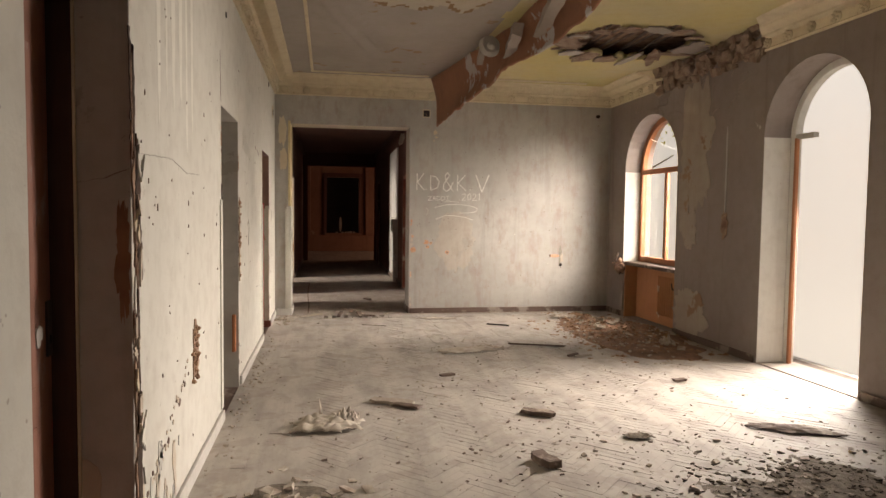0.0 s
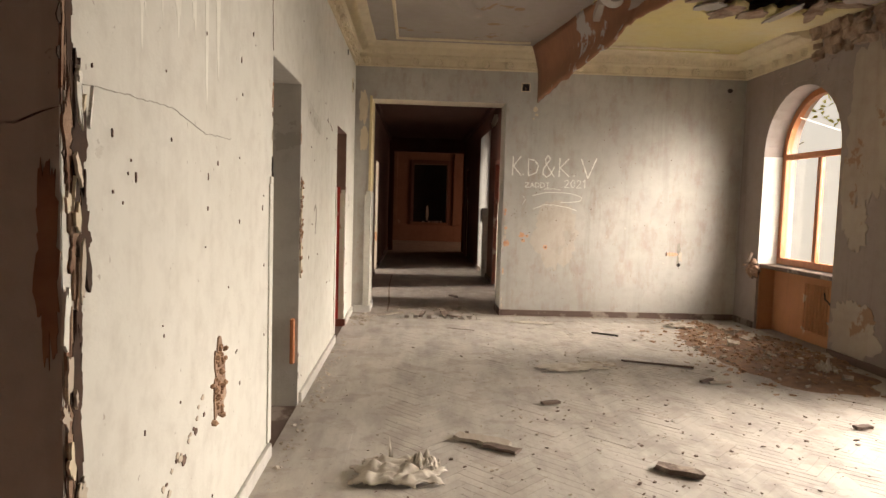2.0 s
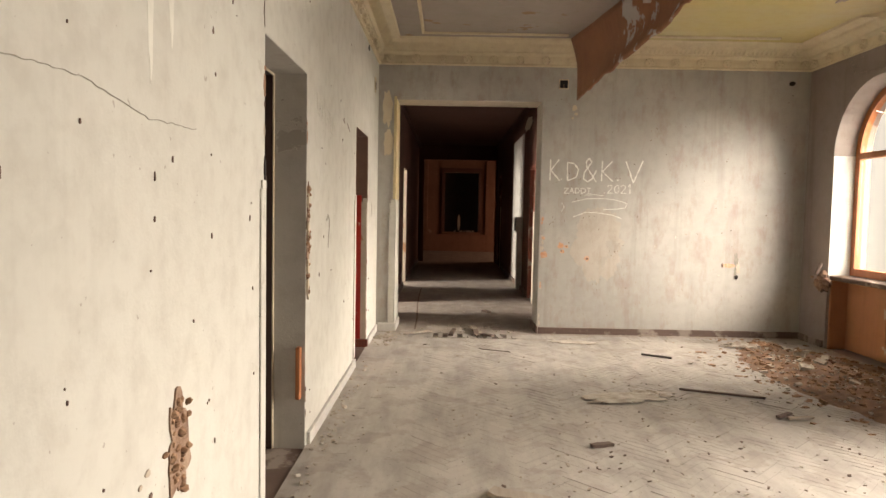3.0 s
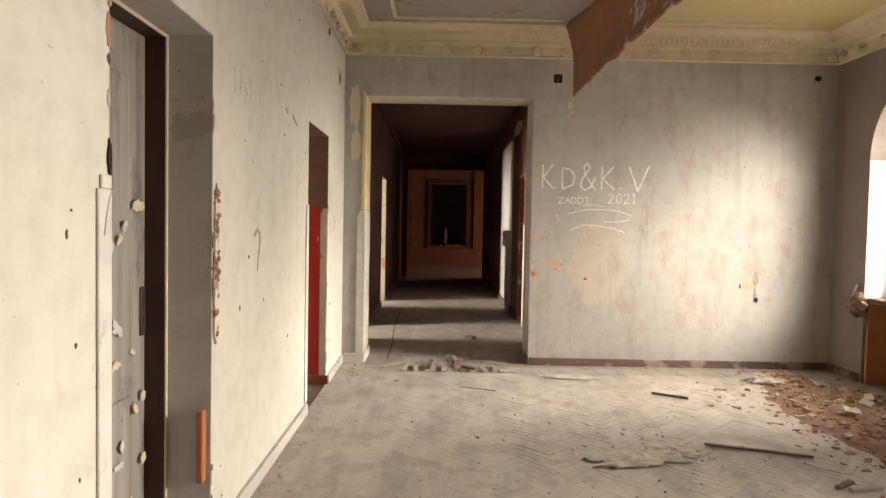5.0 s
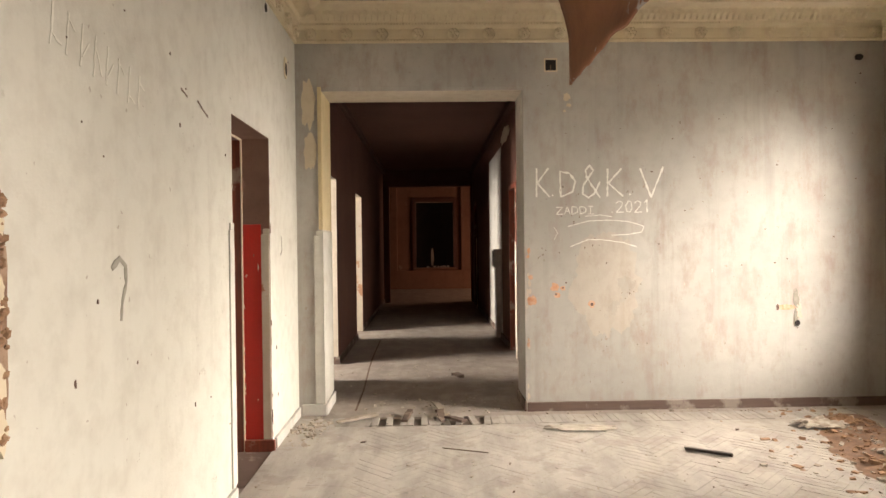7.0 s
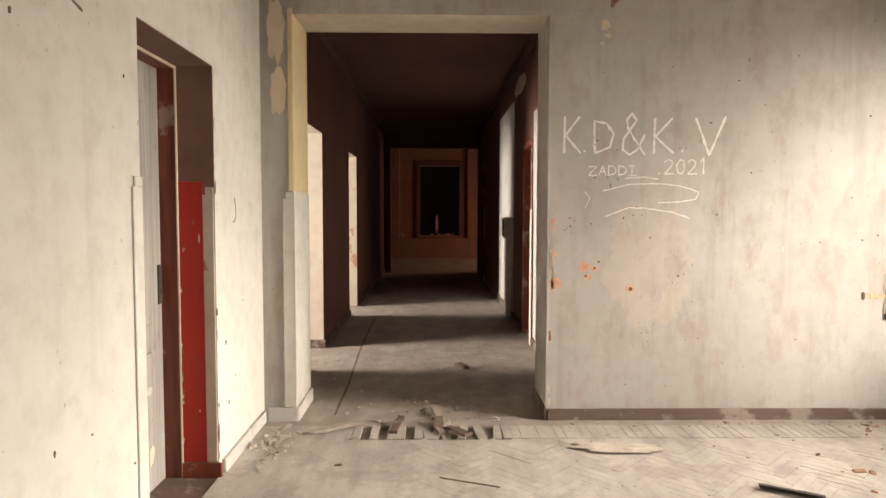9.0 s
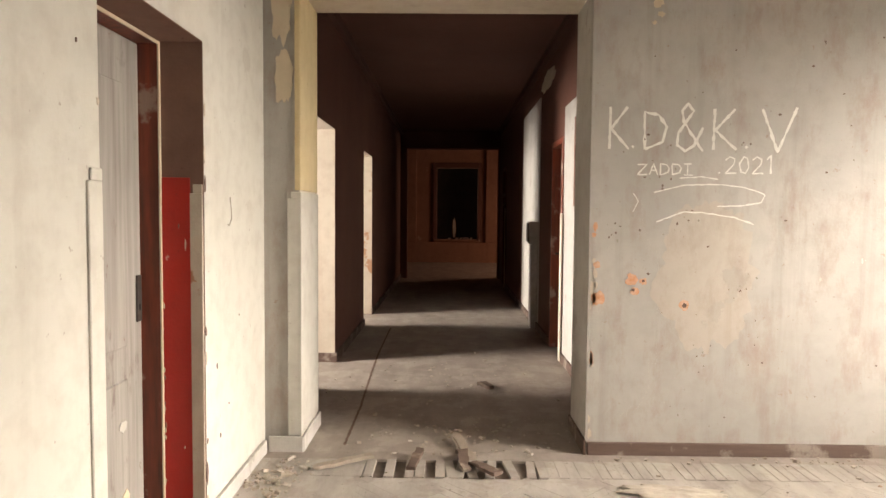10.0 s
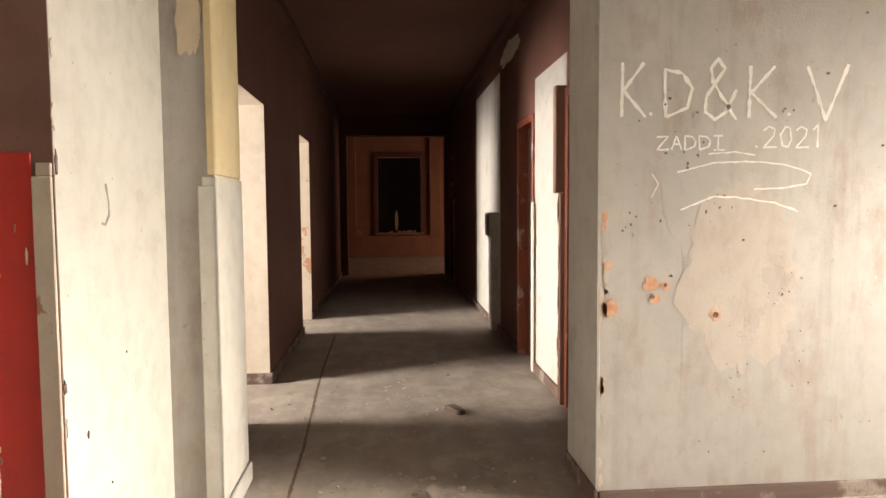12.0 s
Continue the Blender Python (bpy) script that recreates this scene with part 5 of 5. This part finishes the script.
for k, (a, b, h) in enumerate(RIGHT_DOORS):
    d = thing("door_%d" % (5 + k), (CR, (a + b) / 2, 0), "brown wooden corridor door in a worn frame", "door")
    tagged(d, kind="structure")
    w = (b - a) / 2
    part("frame", soft(boxes((-0.02, 0.12, -w + 0.001, -w + 0.06, 0, h - 0.001), (-0.02, 0.12, w - 0.06, w - 0.001, 0, h - 0.001), (-0.02, 0.12, -w + 0.06, w - 0.06, h - 0.06, h - 0.001)), 0.004), M_RUST_FRAME, d, "red-brown door frame")
    leaf = part("leaf", soft(boxes((0.07, 0.11, -w + 0.062, w - 0.062, 0.0, h - 0.062))), M_DARK_FRAME, d)
    part("panel", soft(boxes((0.06, 0.07, -w + 0.15, w - 0.15, 0.9, h - 0.2)), 0.004), M_DARK_FRAME, leaf)
    part("door_handle", soft(boxes((0.02, 0.07, w - 0.13, w - 0.11, 1.02, 1.04)), 0.003), M_BLACK, leaf)
    tagged(obj("broken_casing", soft(boxes((CR - 0.035, CR - 0.021, a - 0.08, a - 0.005, 0.0, h * (0.66 if k else 0.95))), 0.004), M_CORR_LIGHT if k else M_RUST_FRAME), "splintered door casing board", "casing", "door casings")
ebox = thing("meter_box", (CR, 14.18, 1.22), "pale metal meter box on the corridor wall", "meter box")
part("case", soft(boxes((-0.12, 0.0, -0.14, 0.14, -0.14, 0.14)), 0.006), M_METAL, ebox)
part("cover", soft(boxes((-0.128, -0.121, -0.12, 0.12, -0.12, 0.12)), 0.003), M_BLACK, ebox, "dark cover")
part("duct", soft(boxes((-0.09, -0.006, -0.10, 0.10, -1.215, -0.141)), 0.006), M_METAL, ebox, "pale boxed duct down to the floor")
bm = ragged_sheet((CR - 0.004, 13.4, 3.0), 0.5, 0.10, "x", 51.0, 0.004, 50, 0.5)
tagged(obj("peeled_patch", bm, M_CORR_LIGHT), "peeled pale patch under the corridor coving", "paint patch", "peeled patches")
for u in (-0.95, 1.45):
    structure(obj("trim_pilaster", soft(boxes((u - 0.16, u + 0.16, 25.60, 25.70, 0.6, 3.58)), 0.01), M_END), "plain plaster pilaster of the end wall", "trim")
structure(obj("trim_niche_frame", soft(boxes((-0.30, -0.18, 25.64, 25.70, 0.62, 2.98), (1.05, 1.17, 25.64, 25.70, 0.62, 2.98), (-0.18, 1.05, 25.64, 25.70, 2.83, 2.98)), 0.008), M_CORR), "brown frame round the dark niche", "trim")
structure(obj("trim_niche_ledge", soft(boxes((-0.25, 1.12, 25.58, 25.70, 0.62, 0.69)), 0.008), M_END), "ledge of the niche", "trim")
tagged(obj("white_bottle", ragged_sheet((0.35, 26.0, 1.02), 0.05, 0.30, "y", 3.0, 0.04, 18, 0.2), M_RAG), "pale narrow object standing in the niche", "object")
bm = bmesh.new()
for k in range(14):
    r2 = random.Random(k)
    s = r2.uniform(0.02, 0.05)
    bmesh.ops.create_icosphere(bm, subdivisions=1, radius=s, matrix=pose(r2.uniform(0.1, 0.9), 25.85 + r2.uniform(-0.1, 0.1), 0.69 + s * 0.5))
tagged(obj("niche_debris", bm, M_RUBBLE), "plaster crumbs on the niche ledge", "debris", kind="stuff")
# seam and strip of missing board along the corridor
bm = bmesh.new()
stroke(bm, [(-0.44, 9.75), (-0.45, 10.6), (-0.50, 11.8), (-0.52, 12.6), (-0.53, 14.0)], 0.022, lambda u, v, k: (u, v, -0.004 + 0.002 * k), 0.006)
tagged(obj("floor_seam", bm, M_PIT), "dark worn seam along the corridor floor", "seam")


# ---- loose things ----
def lump(bm, m, seed, amount=0.35, sub=1):
    r = bmesh.ops.create_icosphere(bm, subdivisions=sub, radius=1.0, matrix=Matrix())
    for v in r["verts"]:
        v.co *= 1 + amount * noise.noise(v.co * 1.7 + Vector((seed, seed * 0.7, 0)))
        v.co = m @ v.co


def scatter(name, count, area, size, material, seed, label, flat=0.5, height=None):
    """Crumbs strewn over a rectangle, thicker towards its middle."""
    r2 = random.Random(seed)
    bm = bmesh.new()
    x0, x1, y0, y1 = area
    for k in range(count):
        u = min(max(0.5 + r2.gauss(0, 0.24), 0), 1)
        v = min(max(0.5 + r2.gauss(0, 0.24), 0), 1)
        x, y = x0 + u * (x1 - x0), y0 + v * (y1 - y0)
        x = min(x, 4.17)
        s = size * r2.choice((0.3, 0.4, 0.5, 0.6, 0.8, 1.0)) * r2.uniform(0.6, 1.2)
        z = (height(x, y) if height else 0.0) + s * flat * 0.4
        m = pose(x, y, z, r2.uniform(-20, 20), r2.uniform(-20, 20), r2.uniform(0, 360)) @ Matrix.Diagonal((s * r2.uniform(0.8, 1.9), s, s * flat, 1))
        r = bmesh.ops.create_cube(bm, size=1.6, matrix=Matrix())
        for w in r["verts"]:
            w.co = m @ (w.co * (1 + 0.5 * noise.noise(w.co + Vector((k, 0, 0)))))
    return tagged(obj(name, bm, material), label, "rubble", kind="stuff")


def heap(name, area, top, material, seed, label):
    x0, x1, y0, y1 = area
    def height(x, y):
        u, v = (x - x0) / (x1 - x0) * 2 - 1, (y - y0) / (y1 - y0) * 2 - 1
        edge = 1 - (u * u + v * v) + 0.45 * noise.noise(Vector((x * 2.4, y * 2.4, seed)))
        return -0.012 + (top * max(0.0, edge) ** 0.8 * (0.75 + 0.5 * noise.noise(Vector((x * 7, y * 7, seed)))) if edge > 0 else 0.0)
    bm = bmesh.new()
    n = 46
    g = [[bm.verts.new((x0 + (x1 - x0) * i / n, y0 + (y1 - y0) * j / n, 0)) for j in range(n + 1)] for i in range(n + 1)]
    for col in g:
        for v in col:
            v.co.z = height(v.co.x, v.co.y)
    for i in range(n):
        for j in range(n):
            f = bm.faces.new((g[i][j], g[i + 1][j], g[i + 1][j + 1], g[i][j + 1]))
            f.smooth = True
    tagged(obj(name, bm, material), label, "rubble", kind="stuff")
    return height


h1 = heap("brick_dust_heap", (2.85, 4.19, 5.95, 9.35), 0.075, M_DUST_RED, 3.0, "low heap of orange brick dust under the window")
scatter("brick_rubble", 620, (2.55, 4.35, 6.1, 9.5), 0.024, M_RUBBLE_RED, 5, "orange brick crumbs under the window", 0.6, h1)
scatter("plaster_rubble", 420, (2.35, 4.15, 6.0, 9.5), 0.020, M_RUBBLE, 6, "pale plaster crumbs round the brick heap", 0.6, h1)
scatter("plaster_rubble", 16, (3.2, 4.1, 6.5, 9.2), 0.06, M_RUBBLE, 61, "lumps of broken plaster on the heap", 0.6, h1)
h2 = heap("dirt_heap", (1.2, 4.15, 0.9, 3.6), 0.022, M_DUST, 7.0, "thin heap of dark dirt on the parquet")
scatter("dirt_rubble", 1500, (0.9, 4.1, 1.6, 4.0), 0.016, M_DUST, 8, "dark crumbs of dirt on the parquet", 0.5, h2)
scatter("plaster_rubble", 160, (1.0, 4.0, 1.8, 3.9), 0.018, M_RUBBLE, 9, "pale crumbs among the dirt", 0.5)
h3 = heap("dirt_heap", (-0.88, 0.05, 2.6, 3.55), 0.03, M_DUST, 17.0, "thin heap of dirt and plaster by the wall")
scatter("plaster_rubble", 90, (-0.86, 0.1, 2.7, 3.7), 0.035, M_RUBBLE, 10, "broken plaster lumps by the wall", 0.5, h3)
scatter("plaster_rubble", 130, (-0.88, -0.72, 2.8, 9.2), 0.014, M_RUBBLE, 12, "crumbs along the skirting", 0.6)
scatter("plaster_rubble", 110, (-0.88, -0.55, 8.75, 9.6), 0.016, M_RUBBLE, 13, "fine crumbled plaster in the corner", 0.6)
scatter("floor_crumbs", 380, (-0.5, 3.6, 2.2, 5.4), 0.009, M_OLDWOOD, 114, "dark splinters and grit strewn over the parquet", 0.4)
scatter("floor_crumbs", 420, (-0.7, 4.0, 2.6, 9.3), 0.010, M_RUBBLE, 14, "small pale crumbs strewn over the parquet", 0.5)
scatter("floor_crumbs", 240, (-0.6, 4.0, 2.6, 9.3), 0.010, M_OLDWOOD, 15, "small dark splinters strewn over the parquet", 0.4)
scatter("plaster_rubble", 70, (1.1, 4.0, 9.45, 9.63), 0.014, M_RUBBLE, 16, "crumbs along the far skirting", 0.6)
scatter("floor_crumbs", 110, (-0.5, 1.0, 9.6, 10.3), 0.014, M_RUBBLE, 18, "crumbs in the wide opening", 0.5)
scatter("floor_crumbs", 120, (-0.8, 1.3, 10.0, 13.0), 0.012, M_RUBBLE, 19, "crumbs on the corridor floor", 0.5)


def crumpled(name, at, w, d, h, seed, material, label, category, turn=0, n=30):
    bm = bmesh.new()
    g = []
    for i in range(n + 1):
        col = []
        for j in range(n + 1):
            u, v = i / n * 2 - 1, j / n * 2 - 1
            r = math.hypot(u, v)
            rim = 1 + 0.35 * noise.noise(Vector((2 * u, 2 * v, seed)))
            z = h * max(0.0, 1 - (r / 1.25) ** 2) * (0.45 + 1.1 * abs(noise.noise(Vector((2.6 * u, 2.6 * v, seed + 3))))) + 0.18 * h * noise.noise(Vector((8 * u, 8 * v, seed)))
            col.append(bm.verts.new((w * u * rim, d * v * rim, max(0.004, z))))
        g.append(col)
    for i in range(n):
        for j in range(n):
            u, v = (i + 0.5) / n * 2 - 1, (j + 0.5) / n * 2 - 1
            if math.hypot(u, v) + 0.3 * noise.noise(Vector((3 * u, 3 * v, seed + 8))) > 1.0:
                continue
            bm.faces.new((g[i][j], g[i + 1][j], g[i + 1][j + 1], g[i][j + 1])).smooth = True
    for v in [v for v in bm.verts if not v.link_faces]:
        bm.verts.remove(v)
    bm.normal_update()
    bmesh.ops.solidify(bm, geom=list(bm.faces), thickness=0.004)
    o = obj(name, bm, material)
    o.matrix_world = pose(at[0], at[1], 0.004, 0, 0, turn)
    return tagged(o, label, category)


crumpled("crumpled_rag", (-0.16, 4.44), 0.25, 0.17, 0.085, 2.0, M_RAG, "crumpled dirty white rag on the parquet", "rag")
crumpled("crumpled_rag", (-0.03, 4.50), 0.10, 0.09, 0.12, 5.0, M_RAG, "small crumpled white paper on the rag", "paper")
crumpled("torn_paper", (1.35, 6.85), 0.32, 0.15, 0.03, 9.0, M_RAG, "torn pale sheet lying on the parquet", "paper", 12)
crumpled("torn_paper", (1.62, 6.98), 0.18, 0.09, 0.025, 12.0, M_RUBBLE, "crumbled end of a torn sheet", "paper", -8)
crumpled("torn_paper", (1.38, 9.06), 0.27, 0.09, 0.02, 15.0, M_RAG, "pale sheet by the far wall", "paper", -6)
crumpled("dusty_rag", (3.22, 9.02), 0.20, 0.13, 0.06, 19.0, M_RUBBLE, "dusty grey rag near the rubble", "rag")
crumpled("dusty_rag", (3.46, 9.08), 0.14, 0.10, 0.06, 23.0, M_RUBBLE_RED, "dusty brown rag near the rubble", "rag")
crumpled("plaster_lump", (3.72, 6.85), 0.10, 0.09, 0.12, 27.0, M_RUBBLE, "lump of broken plaster on the heap's edge", "plaster lump")
crumpled("torn_lining_scrap", (3.1, 3.9), 0.30, 0.10, 0.03, 31.0, M_OLDWOOD, "torn dark lining scrap near the doorway", "scrap", -28)
crumpled("wall_dirt_clump", (1.92, 3.92), 0.10, 0.06, 0.03, 37.0, M_DUST, "clump of dark dirt", "dirt")


def scrap(name, at, length, width, thick, turn, tilt, material, label, category="wood scrap", group="scraps of wood"):
    bm = bmesh.new()
    box(bm, -length / 2, length / 2, -width / 2, width / 2, 0, thick)
    bmesh.ops.subdivide_edges(bm, edges=[e for e in bm.edges if abs(e.verts[0].co.x - e.verts[1].co.x) > 0.01], cuts=8)
    for v in bm.verts:
        end = abs(v.co.x) / (length / 2)
        v.co.y += width * (0.25 if end < 0.95 else 0.6) * noise.noise(Vector((v.co.x * 18, v.co.y * 40, at[0])))
        v.co.x += (0.12 * length * noise.noise(Vector((v.co.y * 60, v.co.z * 30, at[1])))) if end > 0.95 else 0
        v.co.z += thick * 0.25 * noise.noise(Vector((v.co.x * 9, v.co.y * 9, 3)))
    o = obj(name, bm, material)
    o.matrix_world = pose(at[0], at[1], at[2] if len(at) > 2 else 0.004, 0, tilt, turn)
    return tagged(o, label, category, group)


scrap("splintered_board", (0.35, 4.95), 0.34, 0.10, 0.022, -22, 0, M_LATH, "splintered grey board piece on the parquet")
scrap("splintered_board", (0.44, 4.82), 0.22, 0.05, 0.02, -30, 0, M_OLDWOOD, "dark splinter beside a grey board piece")
scrap("wood_block", (1.40, 4.50), 0.26, 0.075, 0.03, -32, 0, M_OLDWOOD, "dark broken wooden block on the parquet")
scrap("wood_block", (1.13, 3.55), 0.20, 0.085, 0.045, -75, 0, M_OLDWOOD, "dark broken wooden block on the parquet")
scrap("stick", (2.10, 8.40), 0.30, 0.028, 0.018, -32, 0, M_BLACK, "short black stick on the parquet")
scrap("stick", (2.20, 7.02), 0.60, 0.022, 0.016, -20, 0, M_OLDWOOD, "long thin dark stick on the parquet")
scrap("stick", (0.45, 8.55), 0.32, 0.008, 0.006, -22, 0, M_OLDWOOD, "thin twig on the parquet")
scrap("stick", (2.52, 6.4), 0.2, 0.03, 0.016, 10, 0, M_LATH, "short pale stick on the parquet")
scrap("stick", (2.42, 6.45), 0.16, 0.03, 0.02, 35, 0, M_OLDWOOD, "short dark stick on the parquet")
scrap("stick", (0.93, 5.75), 0.14, 0.04, 0.02, 15, 0, M_OLDWOOD, "small dark splinter on the parquet")
scrap("stick", (3.0, 5.3), 0.12, 0.05, 0.02, 5, 0, M_OLDWOOD, "small dark splinter on the parquet")
scrap("wood_block", (0.53, 11.15), 0.16, 0.06, 0.03, 120, 0, M_OLDWOOD, "small dark block on the corridor floor")
for x, y, ln, tr, tl in ((0.02, 9.46, 0.24, 78, -8), (0.30, 9.68, 0.34, 104, -6), (0.30, 9.45, 0.22, 94, -9), (0.42, 9.33, 0.26, -62, -5), (-0.40, 9.40, 0.34, 28, -3)):
    scrap("broken_stave", (x, y, 0.012), ln, 0.05, 0.02, tr, tl, M_OLDWOOD if ln < 0.3 else M_LATH, "loose broken parquet stave at the opening", "stave", "loose staves")

# ---- parquet ----
floor = structure(obj("floor_parquet", boxes((XL, XR, YB, 9.24, -0.0215, -0.0050), (XL, -0.28, 9.24, 9.514, -0.0215, -0.0050), (0.76, XR, 9.24, 9.514, -0.0215, -0.0050)), M_PARQUET), "dusty worn herringbone parquet with missing staves", "floor")
W, L = 0.062, 0.31


def stave_mesh(length, width, thick=0.016):
    bm = bmesh.new()
    vs = box(bm, -length / 2, length / 2, -width / 2, width / 2, -thick, 0)
    for v in vs[4:]:
        v.co.x *= 1 - 0.004 / length
        v.co.y *= 1 - 0.004 / width
    me = bpy.data.meshes.new("stave")
    bm.to_mesh(me)
    bm.free()
    me.materials.append(M_PARQUET)
    return me


STAVE = stave_mesh(L - 0.0016, W - 0.0016)
BORDER = stave_mesh(0.90, 0.085)
END_STAVE = stave_mesh(0.255, 0.055)
near, far_m = [], []
r2 = random.Random(77)
s45 = math.sqrt(0.5)
for band in range(-30, 45):
    for k in range(-130, 190):
        for turn, (cx, cy) in ((0, (k * W + L / 2 + band * L, k * W + W / 2 - band * L)), (90, (L + k * W + W / 2 + band * L, (k + 1) * W - L / 2 - band * L))):
            x, y = (cx - cy) * s45 + 1.3, (cx + cy) * s45 + 3.0
            if not (-0.475 < x - 0.11 and x + 0.11 < XR - 0.01 and YB < y - 0.11 and y + 0.13 < 9.27):
                continue
            if r2.random() < 0.006:
                continue
            lift = -0.004 + r2.uniform(-0.0008, 0.0008)
            m = pose(x, y, lift + (0.002 if r2.random() < 0.03 else 0), r2.uniform(-0.2, 0.2), r2.uniform(-0.15, 0.15), turn + 45 + r2.uniform(-0.5, 0.5))
            (near if (0.1 < x < 2.3 and 3.35 < y < 5.15) else far_m).append(m)
for m in near[:300]:
    o = new("stave", STAVE)
    o.parent = floor
    o.matrix_world = m
rest = far_m + near[300:]
co = [v.co.copy() for v in STAVE.vertices]
fc = [tuple(p.vertices) for p in STAVE.polygons]
verts, faces = [], []
for m in rest:
    b = len(verts)
    verts += [tuple(m @ c) for c in co]
    faces += [tuple(b + i for i in f) for f in fc]
me = bpy.data.meshes.new("parquet_staves")
me.from_pydata(verts, [], faces)
me.materials.append(M_PARQUET)
o = new("parquet_staves", me)
o.parent = floor
tagged(o, "herringbone staves, grey with dust", kind="stuff")
# border boards along the wall and the row of short staves before the opening
for i in range(5):
    y = YB + 0.45 + 0.31 * (i % 3)
    while y < 9.2:
        o = new("border_board", BORDER)
        o.parent = floor
        o.matrix_world = pose(XL + 0.052 + i * 0.0885, min(y, 8.80), -0.004 + r2.uniform(-0.002, 0.002), 0, 0, 90 + r2.uniform(-0.15, 0.15))
        y += 0.904
x = XL + 0.04
while x < XR - 0.04:
    hole = -0.25 < x < 0.72
    if not (hole and r2.random() < 0.34) or not hole:
        o = new("end_stave", END_STAVE)
        o.parent = floor
        o.matrix_world = pose(x, 9.385, -0.003 + r2.uniform(-0.002, 0.002), 0, 0, 90 + (r2.uniform(-9, 9) if hole and x > 0.2 else r2.uniform(-0.6, 0.6)))
    x += 0.0575
structure(obj("floor_threshold", boxes((XL, XR, 9.515, YF, -0.02, -0.005)), M_CORR_FLOOR), "dusty screed strip at the far wall", "floor")
